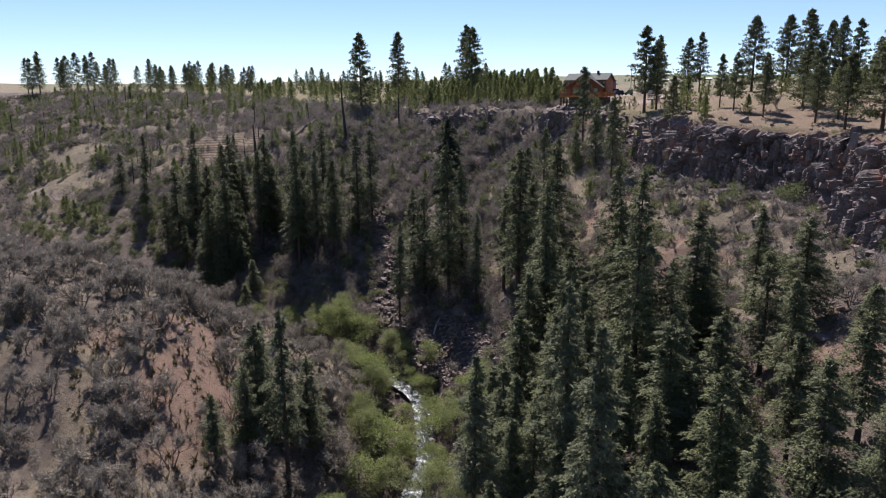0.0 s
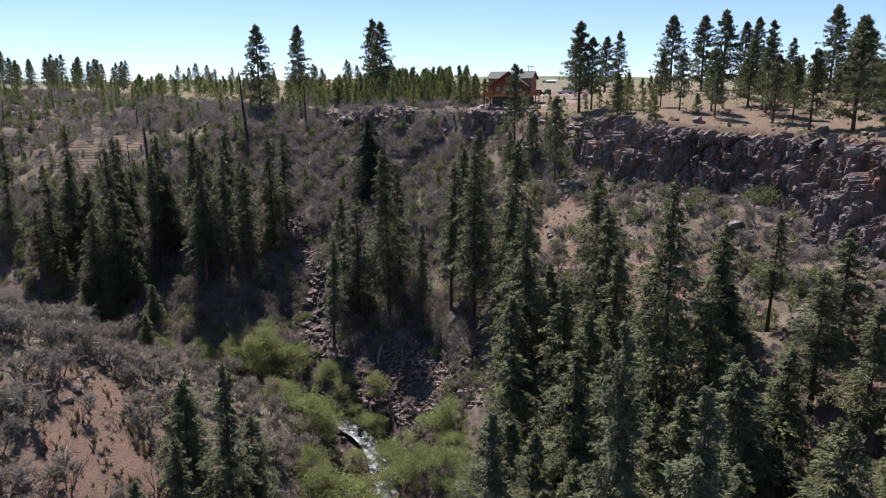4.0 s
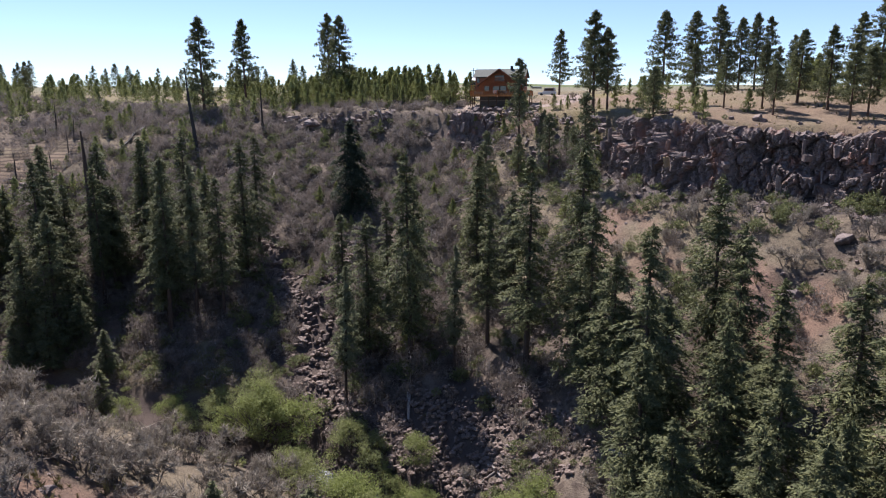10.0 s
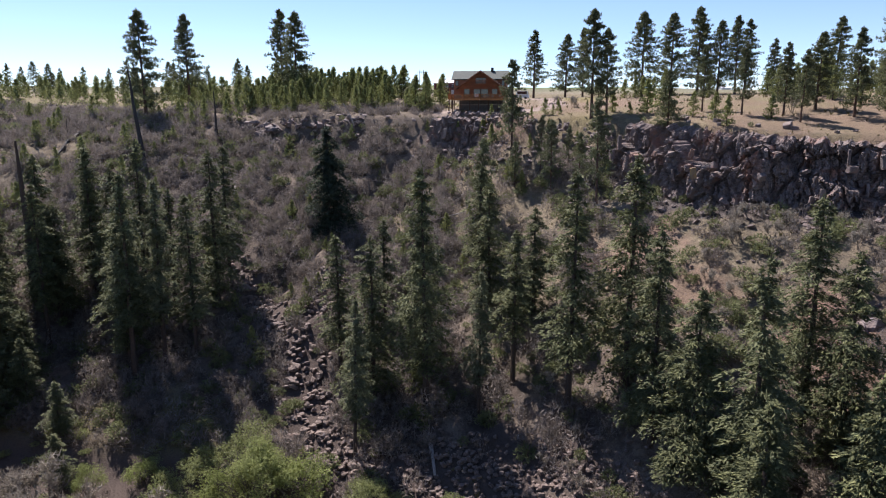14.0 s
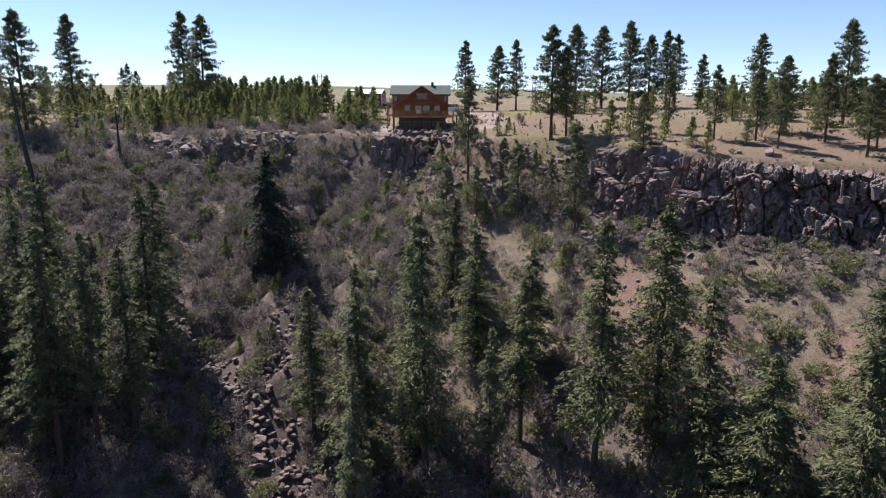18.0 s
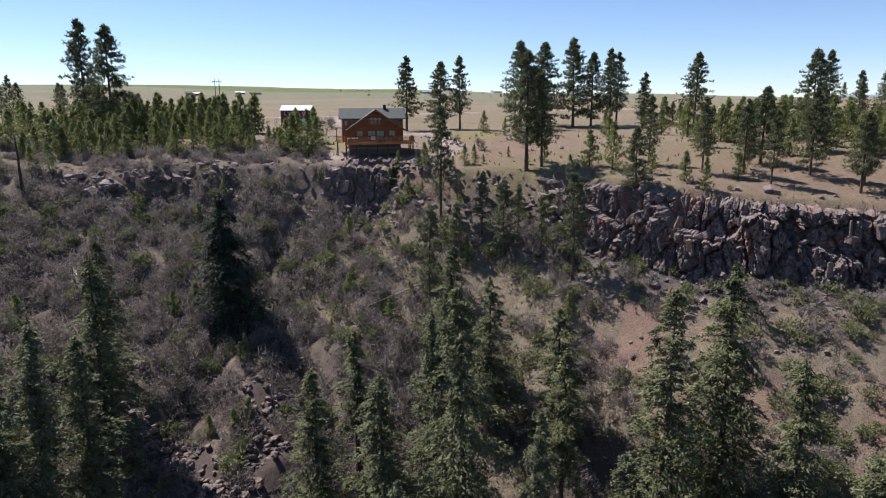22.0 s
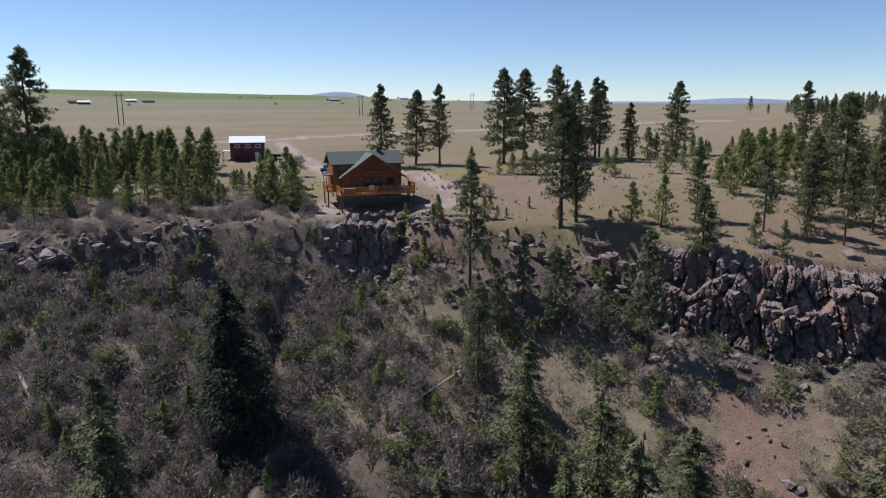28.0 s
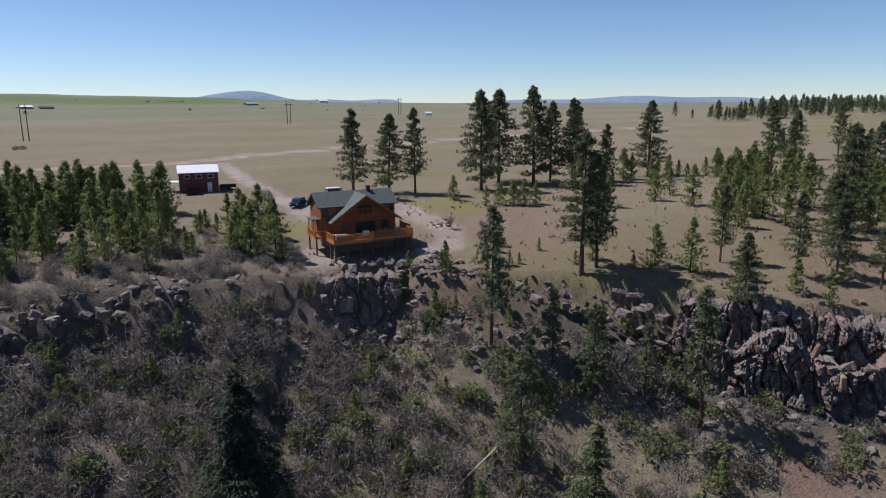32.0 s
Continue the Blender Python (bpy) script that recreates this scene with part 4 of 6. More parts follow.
stamp("hillside_brush", wide, brush_rows(x9, y9, 0.8, 1.6, 4), TWIG, "leafless grey brush on the western hillside", "brush", 3)
stamp("bare_brush", fans, np.concatenate([brush_rows(x1, y1, 0.75, 1.8, 4), brush_rows(x2, y2, 0.6, 1.3, 4), brush_rows(x4, y4, 0.5, 1.1, 4)]), TWIG, "leafless grey-brown brush covering the slopes", "brush", 3)
stamp("oak_brush", fans, brush_rows(x3, y3, 0.6, 1.3, 4), OAKTWIG, "grey leafless undergrowth on the near bank", "brush", 3)


fo = np.array(near[300:])
stamp("oak_thicket", far_oaks, brush_rows(fo[:, 0], fo[:, 1], 0.75, 1.2, 3), OAKTWIG, "leafless pale grey oaks crowding the near bank", "trees", 4)


def leaf_ball(rng, n, r, h):
    d = rng.normal(0, 1, (n, 3))
    d /= np.linalg.norm(d, axis=1)[:, None]
    c = np.c_[d[:, :2] * r * rng.uniform(0.5, 1, (n, 1)), h * (0.45 + 0.5 * d[:, 2] * rng.uniform(0.4, 1, n))]
    return sprays(rng, c, d, 0.24, 0.09, 1.0)


balls = [leaf_ball(g, 150, 0.8, 1.3), leaf_ball(g, 120, 0.7, 1.0), leaf_ball(g, 170, 1.0, 1.1)]
x5, y5 = scatter(g, 9500, -125, 100, -125, 4, lambda x, y: on_slope(x, y) * grown(x, y) * 0.6 * smooth(-0.5, 0.9, waves(x, y, 7, 37)))
x6, y6 = scatter(g, 1000, -60, 60, -150, -86, lambda x, y: 0.7 * grown(x, y) * (np.abs(line_dist(x, y, CREEK)[0]) > 2.8) * (np.abs(line_dist(x, y, CREEK)[0]) < 10))
x7, y7 = scatter(g, 420, -95, 95, -60, 14, lambda x, y: 0.5 * (line_dist(x, y, RIM)[0] > 0.5) * (line_dist(x, y, RIM)[0] < 9))
xa, ya = scatter(g, 6500, -290, -85, -120, 12, lambda x, y: on_slope(x, y) * grown(x, y) * 0.6 * smooth(-0.7, 0.7, waves(x, y, 18, 38)))
stamp("hillside_shrub", balls, brush_rows(xa, ya, 1.0, 2.0, 3), SHRUB, "olive green shrubs on the western hillside", "shrub", 3)
xb, yb = scatter(g, 2600, -80, 95, -100, -8, lambda x, y: on_slope(x, y) * grown(x, y) * smooth(0.25, 0.9, waves(x, y, 8, 47)))
stamp("green_shrub", balls, np.concatenate([brush_rows(xb, yb, 1.1, 2.3, 3), brush_rows(x5, y5, 0.7, 1.8, 3), brush_rows(x7, y7, 0.4, 0.8, 3)]), SHRUB, "low olive green shrubs scattered over the slopes", "shrub", 3)
stamp("creekside_leaves", balls, brush_rows(x6, y6, 0.6, 1.6, 3), WILLOW, "bright green low growth along the creek", "shrub", 3)
stamp("rust_shrub", balls, brush_rows(np.array([0.3, -3.5, 2.5, -0.6]), np.array([-19.5, -20, -20, -20.2]), 0.7, 1.0, 3), RUST, "dead rust-coloured shrubs below the house", "shrub", 3)
tuft = [np.stack([np.array([0, 0, 0]) + g.normal(0, 0.05, (14, 3)), g.normal(0, 0.05, (14, 3)) + [0.05, 0, 0], g.normal(0, 0.22, (14, 3)) + [0, 0, 0.4]], 1).reshape(-1, 3) for _ in range(3)]
x8, y8 = scatter(g, 9000, -75, 110, -150, 30, lambda x, y: 0.7 * smooth(-0.6, 0.9, waves(x, y, 9, 41)) * (np.abs(line_dist(x, y, CREEK)[0]) > 7))
xt, yt = scatter(g, 1500, -8, 32, -158, -124, lambda x, y: 0.75 * (line_dist(x, y, CREEK)[0] < -8) * smooth(-0.7, 0.5, waves(x, y, 5, 43)))
stamp("bunch_grass", tuft, np.concatenate([brush_rows(x8, y8, 0.6, 1.3, 3), brush_rows(xt, yt, 0.8, 1.8, 3)]), GRASS, "tufts of dry bunch grass", "grass", 3)
# woods and stands too far off to count
def quads_of(me, keep):
    a = np.zeros(len(me.vertices) * 3, np.float32)
    me.vertices.foreach_get("co", a)
    return a.reshape(-1, 3, 3)[:: keep].reshape(-1, 3)


def joined_trees(name, variants, rows, material, label, keep, fat):
    protos = []
    for h, parts in variants:
        v = quads_of(parts[-1][1], keep)
        c = v.reshape(-1, 3, 3).mean(1, keepdims=True)
        v = ((v.reshape(-1, 3, 3) - c) * fat + c).reshape(-1, 3) / h
        t = np.array([(-0.014, 0, 0), (0.014, 0, 0), (0, 0, 0.9), (0, -0.014, 0), (0, 0.014, 0), (0, 0, 0.9)])
        protos.append(np.concatenate([v, t]))
    x, y, h = np.array(rows).T
    return stamp(name, protos, np.c_[x, y, height(x, y) - 0.1, g.uniform(0, 6.28, len(x)), h, np.ones(len(x)), g.randint(0, len(protos), len(x))], material, label, "trees", 3)


joined_trees("western_pine_stand", youngs, west_pines, YOUNG, "young green pines scattered along the western rim and slope", 6, 1.9)
joined_trees("skyline_pines", pines, far_rows, PINE, "tall pines on the far western skyline", 7, 1.9)
nx_, ny_ = scatter(g, 70, 122, 185, -60, 60, lambda x, y: 0.55 + 0 * x)
joined_trees("eastern_pines", pines, list(zip(nx_, ny_, g.uniform(9, 18, len(nx_)))), PINE, "pines thick along the eastern plateau", 3, 1.6)
fx = np.concatenate([g.uniform(285, 480, 90), g.uniform(420, 1300, 270)])
fy = np.concatenate([248 + 0.10 * (fx[:90] - 285) + g.uniform(-8, 40, 90), 300 + 0.42 * (fx[90:] - 420) + g.uniform(-30, 60, 270)])
joined_trees("far_woods", pines, list(zip(fx, fy, g.uniform(7, 14, len(fx)))), PINE, "dark pine woods along the far edge of the grassland", 40, 5.0)


# ---- rocks ----
def hull_rock(rng, kind, material):
    """One rock: the hull of jittered points; a block, a column or a boulder."""
    if kind == "column":
        n = 6
        a = np.sort(rng.uniform(0, 6.28, n)) if rng.rand() < 0.4 else np.arange(n) * 6.283 / n + rng.uniform(-0.25, 0.25, n)
        p = [(0.5 * math.cos(t) * rng.uniform(0.8, 1.15), 0.5 * math.sin(t) * rng.uniform(0.8, 1.15), z + rng.uniform(-0.06, 0.06)) for z in (0, 0.55, 0.96) for t in a]
        p += [(rng.uniform(-0.2, 0.2), rng.uniform(-0.2, 0.2), 1.02)]
    elif kind == "block":
        p = [(0.5 * sx * rng.uniform(0.65, 1.1), 0.5 * sy * rng.uniform(0.65, 1.1), 0.5 + 0.5 * sz * rng.uniform(0.75, 1.05)) for sx in (-1, 1) for sy in (-1, 1) for sz in (-1, 1)]
        p += [(rng.uniform(-0.55, 0.55), rng.uniform(-0.55, 0.55), rng.uniform(0, 1)) for _ in range(7)]
    else:
        d = rng.normal(0, 1, (18, 3))
        d /= np.linalg.norm(d, axis=1)[:, None]
        p = [tuple(q * [0.55, 0.5, 0.42] * rng.uniform(0.8, 1.1) + [0, 0, 0.35]) for q in d]
    bm = bmesh.new()
    for q in p:
        bm.verts.new(q)
    res = bmesh.ops.convex_hull(bm, input=bm.verts)
    bmesh.ops.delete(bm, geom=[v for v in bm.verts if not v.link_faces], context="VERTS")
    bmesh.ops.bevel(bm, geom=[e for e in bm.edges if e.calc_face_angle(0) > 0.9][:6], offset=0.06, segments=1, affect="EDGES") if kind != "boulder" else None
    bmesh.ops.triangulate(bm, faces=bm.faces)
    me = bpy.data.meshes.new(kind)
    bm.to_mesh(me)
    bm.free()
    me.materials.append(material)
    return me


g = R(60)
COLS = [hull_rock(g, "column", BASALT) for _ in range(8)]
BLOCKS = [hull_rock(g, "block", BASALT) for _ in range(10)]
BOULDERS = [hull_rock(g, "boulder", BASALT) for _ in range(8)]
RUSTS = [hull_rock(g, "block", RUSTROCK) for _ in range(3)]
RUBBLES = [hull_rock(g, "boulder", RUBBLE) for _ in range(8)]


def tri_verts(me):
    a = np.zeros(len(me.vertices) * 3, np.float32)
    me.vertices.foreach_get("co", a)
    t = np.zeros(len(me.loops), np.int32)
    me.loops.foreach_get("vertex_index", t)
    return a.reshape(-1, 3)[t]


def rim_walk(x0, x1, step):
    """Places along the rim between two x: point, direction, cliff height and top."""
    pts = np.array(RIM, float)
    out = []
    for a, b in zip(pts[:-1], pts[1:]):
        n = max(1, int(np.hypot(*(b - a)[:2]) / step))
        for i in range(n):
            p = a + (b - a) * (i + g.uniform(0, 1)) / n
            if x0 <= p[0] <= x1:
                d = (b - a)[:2] / np.hypot(*(b - a)[:2])
                out.append((p, d))
    return out


def face_mesh(rows, rng, seed):
    """The fused rock face: jointed columns and beds, each cell set out or back by its own amount, with cracks between."""
    P = np.array([np.r_[p, d] for p, d in rows])
    for _ in range(4):
        P[1:-1] = (P[:-2] + P[1:-1] + P[2:]) / 3
    s = np.r_[0, np.cumsum(np.hypot(*np.diff(P[:, :2], axis=0).T))]
    n = int(s[-1] / 0.15)
    S = np.linspace(0, s[-1], n)
    C = np.stack([np.interp(S, s, P[:, k]) for k in range(P.shape[1])], 1)
    rise = np.linspace(0, 1, 84)
    out = np.stack([C[:, 5], -C[:, 4]], 1)
    out /= np.linalg.norm(out, axis=1)[:, None]
    low = np.clip(C[:, 3] / 5, 0.0, 1)
    top = C[:, 2] - 0.5 * (1 - low) + low * (0.35 + 0.35 * waves(C[:, 0], C[:, 1], 6, 54) + 0.3 * waves(C[:, 0], C[:, 1], 2.2, 56))
    foot = C[:, 2] - C[:, 3] * (1 + 0.16 * waves(C[:, 0], C[:, 1], 9, 57)) - 4.0
    U = S[:, None] + 0 * rise
    Z = foot[:, None] + (top - foot)[:, None] * rise
    wob = U + 0.16 * waves(U, Z, 5, seed)
    r = np.random.RandomState(seed)
    def cells(w, hgt, count):
        """Nearest and second nearest of jittered cell centres: cell value and nearness to a joint."""
        i0, j0 = np.floor(wob / w).astype(int), np.floor(Z / hgt).astype(int)
        best, second, val = np.full(U.shape, 9e9), np.full(U.shape, 9e9), np.zeros(U.shape)
        table = r.uniform(0, 1, (64, 64, 3))
        for di in (-1, 0, 1):
            for dj in (-1, 0, 1):
                t = table[(i0 + di) % 64, (j0 + dj) % 64]
                q = ((i0 + di + t[..., 0]) - wob / w) ** 2 + ((j0 + dj + t[..., 1]) - Z / hgt) ** 2
                second = np.minimum(np.maximum(q, best), second)
                val = np.where(q < best, t[..., 2], val)
                best = np.minimum(q, best)
        return val, np.sqrt(second) - np.sqrt(best)
    big, bj = cells(3.2, 6.0, 1)
    mid, mj = cells(1.15, 2.8, 2)
    sml, sj = cells(0.6, 0.8, 3)
    tilt = 0.8 * (wob / 1.15 - np.floor(wob / 1.15) - 0.5) * (mid - 0.5)
    push = (1.9 * big + 1.3 * mid + tilt + 0.5 * sml - 0.9 * (bj < 0.09) - 0.4 * (mj < 0.08) - 0.2 * (sj < 0.1)) * np.clip(C[:, 3] / 7, 0.25, 1)[:, None]
    push = push + np.maximum(1.5 * waves(C[:, 0], C[:, 1], 11, 51) - 1.8, -1.8)[:, None] + 2.3 * (1 - rise) ** 1.4
    bench = 0.60 + 0.13 * waves(C[:, 0], C[:, 1], 13, 59)[:, None] + 0.10 * (big - 0.5)
    back = 1.2 * np.clip((rise - 0.95) / 0.05, 0, 1) + 2.8 * (rise > bench) * np.clip(C[:, 3] / 7 - 0.5, 0, 1)[:, None]
    xy = C[:, None, :2] + out[:, None] * (push - back)[..., None]
    v = np.concatenate([xy, Z[..., None]], -1)
    lip = v[:, -1].copy()
    lip[:, :2] = C[:, :2] - out * 4.4
    lip[:, 2] = C[:, 2] - 0.6 * (1 - low) + 0.1 + 0.4 * waves(C[:, 0], C[:, 1], 1.7, 58)
    end = lip.copy()
    end[:, :2] -= out * 3
    end[:, 2] -= 0.9
    v = np.concatenate([v, lip[:, None], end[:, None]], 1)
    m = v.shape[1]
    ids = np.arange(n * m).reshape(n, m)
    f = np.stack([ids[:-1, :-1], ids[1:, :-1], ids[1:, 1:], ids[:-1, 1:]], -1).reshape(-1, 4)
    return v.reshape(-1, 3), f


def cliff(name, x0, x1, label, step=1.6, parts_most=300, face=True, talus=1.0, lumps=1.0):
    """A broken rock face along the rim, with proud blocks and columns on it and fallen pieces below."""
    root = thing(name, Matrix(), label, "cliff", kind="structure")
    line = rim_walk(x0, x1, step)
    if face:
        v, f = face_mesh(line, g, 70 + len(name))
        part("rock_face", mesh_of("rock_face", v, f, BASALT), root)
    rows = []
    for p, d in line:
        out = np.array([d[1], -d[0]])
        H, top = p[3], p[2]
        turn = math.degrees(math.atan2(d[1], d[0]))
        at = (np.array(p[0]), np.array(p[1]))
        bulge = 1.5 * waves(*at, 11, 51)
        for _ in range(int(lumps * H * 0.55 + g.rand())):
            f = g.rand()
            z = top - H + H * f - 0.6
            xy = p[:2] + out * (2.3 * (1 - f) ** 1.4 + bulge + g.uniform(-1.0, 0.5)) + d * g.uniform(-step, step) * 0.6
            w = 0.5 + 1.0 * g.rand() ** 2
            if face and g.rand() < 0.5 and H > 4:
                me, size, tilt = COLS[g.randint(len(COLS))], (w, w * g.uniform(0.8, 1.3), g.uniform(1.0, 2.6)), 8
            else:
                me, size, tilt = (BLOCKS if g.rand() < 0.5 else BOULDERS)[g.randint(8)], (w * g.uniform(1.0, 1.8), w * g.uniform(0.9, 1.4), g.uniform(0.5, 1.2)), 18
            if 38 < p[0] < 50 and g.rand() < 0.4:
                me = RUSTS[g.randint(len(RUSTS))]
            rows.append((me, pose(xy[0], xy[1], z, g.normal(0, tilt), g.normal(0, tilt), turn + g.uniform(-45, 45)) @ Matrix.Diagonal((*size, 1))))
        for _ in range(int(1 + 2 * g.rand())):
            s = 0.25 + 0.9 * g.rand() ** 2
            q = p[:2] - out * g.uniform(-0.8, 3.6) + d * g.uniform(-1, 1)
            rows.append((BOULDERS[g.randint(8)], pose(q[0], q[1], float(height(*q)) - 0.35 * s, g.uniform(-15, 15), g.uniform(-15, 15), g.uniform(0, 360)) @ Matrix.Diagonal((s * 2.0, s * 1.6, s, 1))))
        for _ in range(int(talus * (1.5 + 2 * g.rand()))):
            s = abs(g.normal(0, 0.45)) + 0.3
            q = p[:2] + out * (2.5 + abs(g.normal(0, 3.0))) + d * g.uniform(-1, 1)
            rows.append((BOULDERS[g.randint(8)], pose(q[0], q[1], float(height(*q)) - 0.3 * s, g.uniform(-30, 30), g.uniform(-30, 30), g.uniform(0, 360)) @ Matrix.Diagonal((s * 1.6, s * 1.3, s, 1))))
    g.shuffle(rows)
    for me, m in rows[:parts_most]:
        part("rock", me, root, m=m)
    rest = rows[parts_most:]
    if rest:
        v = np.concatenate([tri_verts(me) @ np.array(m)[:3, :3].T + np.array(m)[:3, 3] for me, m in rest])
        ob = part("broken_rock", mesh_of("broken_rock", v, np.arange(len(v)).reshape(-1, 3), BASALT), root)
        ob["kind"] = "stuff"
    return root


cliff("basalt_cliff", 33, 78, "dark grey basalt cliff of broken upright columns", 0.9, 300, True, 1.0, 0.16)
cliff("basalt_wall", 75, 140, "tall dark basalt columns at the bend", 1.2, 300, True, 1.0, 0.16)
cliff("rock_outcrop", -10, 3, "dark basalt outcrop under the house", 0.7, 200, True, 2.0, 0.3)
cliff("low_ledge", -58, -27, "low dark basalt ledge along the brushy rim", 0.7, 200, False, 0.8, 1.3)
cliff("broken_ledge", -27, -10, "scattered basalt blocks along the rim", 2.2, 200, False, 1.0, 0.4)
cliff("bank_rocks", 3, 12, "basalt blocks breaking out of the bank", 1.0, 200, False, 2.0, 0.5)
cliff("stepped_ledge", 12, 33, "broken low basalt ledge below the plateau", 1.0, 300, False, 1.6, 1.0)
lichen = new("lichen_block", hull_rock(g, "block", YELLOWROCK))
lichen.matrix_basis = pose(45.6, -50.2, -15.6, 8, -6, -40) @ Matrix.Diagonal((0.6, 1.1, 1.9, 1))
tagged(lichen, "upright basalt block yellow with lichen in the cliff", "rock")


def scatter_rocks(name, meshes, x, y, lo, hi, label, group="", sink=0.3):
    for px, py in zip(x, y):
        s = g.uniform(lo, hi)
        ob = new(name, meshes[g.randint(len(meshes))])
        ob.matrix_basis = pose(px, py, float(height(px, py)) - sink * s * 0.5, g.uniform(-20, 20), g.uniform(-20, 20), g.uniform(0, 360)) @ Matrix.Diagonal((s * g.uniform(0.9, 1.5), s, s * g.uniform(0.7, 1.0), 1))
        tagged(ob, label, "boulder", group)


scatter_rocks("boulder", BOULDERS, g.uniform(-7, 13, 130), g.uniform(-14, -3.5, 130), 0.5, 1.7, "grey basalt boulder on the bank under the house", "house bank boulders")
scatter_rocks("boulder", BOULDERS, np.array([63.5, 62.2, 70]), np.array([-79, -79.6, -70]), 2.2, 3.0, "large dark boulder on the red slope")
scatter_rocks("boulder", BOULDERS, np.array([3, 4.5, 1.2, 12, 17.5]), np.array([-136, -138, -134, -144, -150]), 0.9, 1.5, "dark boulder on the red bank", "near bank boulders")
scatter_rocks("boulder", BOULDERS, g.uniform(15, 19, 12), g.uniform(9, 14, 12), 0.4, 0.9, "grey stone edging the driveway", "driveway stones")
scatter_rocks("boulder", BOULDERS, np.array([-50.4, -53.5]), np.array([-9.2, -10.2]), 3.6, 4.6, "huge dark basalt block on the brushy rim", "", 0.2)
scatter_rocks("boulder", BOULDERS, g.uniform(-106, -91, 34), g.uniform(-62, -56, 34), 1.2, 3.0, "dark basalt boulder below the bare bank", "bank foot boulders", 0.5)
tops = [p[:2] - np.array([d[1], -d[0]]) * g.uniform(0.5, 8) for p, d in rim_walk(34, 92, 1.5)]
scatter_rocks("boulder", BOULDERS + BLOCKS, [q[0] for q in tops], [q[1] for q in tops], 0.35, 1.3, "weathered grey boulder on the cliff top", "cliff top boulders", 0.4)
scatter_rocks("boulder", RUBBLES, g.uniform(-16, 8, 40), g.uniform(-94, -70, 40), 0.8, 2.0, "brown boulder in the gully by the creek", "gully boulders")
scatter_rocks("boulder", BOULDERS, g.uniform(30, 90, 45), g.uniform(-110, -62, 45), 0.5, 1.6, "grey boulder fallen from the cliff", "fallen boulders")
scatter_rocks("boulder", RUBBLES, g.uniform(14, 40, 26), np.array([-101 - 0.55 * max(0, q - 22) + w for q, w in zip(g.uniform(14, 40, 26), g.uniform(-4, 4, 26))]), 0.6, 1.5, "wet dark boulder in the creek", "creek boulders", -0.5)
rv = [tri_verts(me) for me in RUBBLES]
q1, q2 = scatter(g, 2600, 2, 46, -100, -82, lambda x, y: 0.8 * smooth(16, 8, np.hypot((x - 24) * 0.65, (y + 92 + 0.2 * (x - 24)) * 1.5)))
q3, q4 = scatter(g, 4200, -38, 8, -92, -48, lambda x, y: 0.75 * smooth(3.6, 1.2, gully_dist(x, y) + 1.2 * waves(x, y, 9, 81)))
q5, q6 = scatter(g, 3200, 28, 105, -118, -55, lambda x, y: on_slope(x, y) * 0.5 * smooth(-0.2, 0.8, waves(x, y, 12, 61)))
q7, q8 = scatter(g, 700, -2, 28, -150, -126, lambda x, y: 0.45 * smooth(-0.2, 0.8, waves(x, y, 6, 87)))
q9, q10 = scatter(g, 900, 20, 95, -62, 0, lambda x, y: 0.6 * (line_dist(x, y, RIM)[0] > 0) * smooth(9, 1, line_dist(x, y, RIM)[0]))
stamp("rock_scree", rv, np.concatenate([brush_rows(q1, q2, 0.35, 1.0, 8), brush_rows(q3, q4, 0.4, 1.2, 8)]), RUBBLE, "tumbled brown rubble beside the creek", "rubble", 3)
c1, c2 = scatter(g, 2600, -5, 70, -165, -92, lambda x, y: 0.9 * (np.abs(line_dist(x, y, CREEK)[0]) > 1.2) * (np.abs(line_dist(x, y, CREEK)[0]) < 5.5))
stamp("creek_stones", rv, brush_rows(c1, c2, 0.3, 1.1, 8), RUBBLE, "wet brown stones lining the creek banks", "stones", 3)
stamp("loose_stones", rv, np.concatenate([brush_rows(q5, q6, 0.2, 0.7, 8), brush_rows(q7, q8, 0.12, 0.4, 8), brush_rows(q9, q10, 0.12, 0.5, 8)]), BASALT, "loose grey stones strewn over the slopes", "stones", 3)


# ---- fallen and dead wood ----
def ground_z(x, y):
    return float(height(x, y))


def log_between(a, b, r, material, label, name="fallen_log"):
    pts = [(a[0] + (b[0] - a[0]) * t, a[1] + (b[1] - a[1]) * t) for t in np.linspace(0, 1, 6)]
    z0, z1 = ground_z(*a), ground_z(*b)
    line = [(x, y, max(ground_z(x, y) + r * 0.8, z0 + (z1 - z0) * t + r * 0.6)) for (x, y), t in zip(pts, np.linspace(0, 1, 6))]
    o = line[0]
    me = tube(name, [(x - o[0], y - o[1], z - o[2]) for x, y, z in line], np.linspace(r, r * 0.5, 6), material)
    ob = new(name, me)
    ob.location = o
    return tagged(ob, label, "log")


log_between((-50.2, -27.5), (-47.2, -33), 0.28, DEADWOOD, "bleached white fallen log on the slope")
log_between((-46, -27), (-40, -31), 0.18, DEADWOOD, "grey fallen trunk among the brush")
log_between((-101, -18), (-89, -41), 0.5, CHAR, "long dark fallen trunk on the hillside")
log_between((8.5, -33.5), (-1, -38.5), 0.16, DEADWOOD, "bleached log lying across the slope")
log_between((13, -84), (15, -88.5), 0.32, DEADWOOD, "grey driftwood log on the rubble")
log_between((29, -95), (33, -99), 0.2, DEADWOOD, "white driftwood by the creek")
log_between((28, -98), (33.5, -96), 0.15, DEADWOOD, "white driftwood by the creek")
log_between((44, -97), (50, -99.5), 0.28, DEADWOOD, "grey log under the firs")
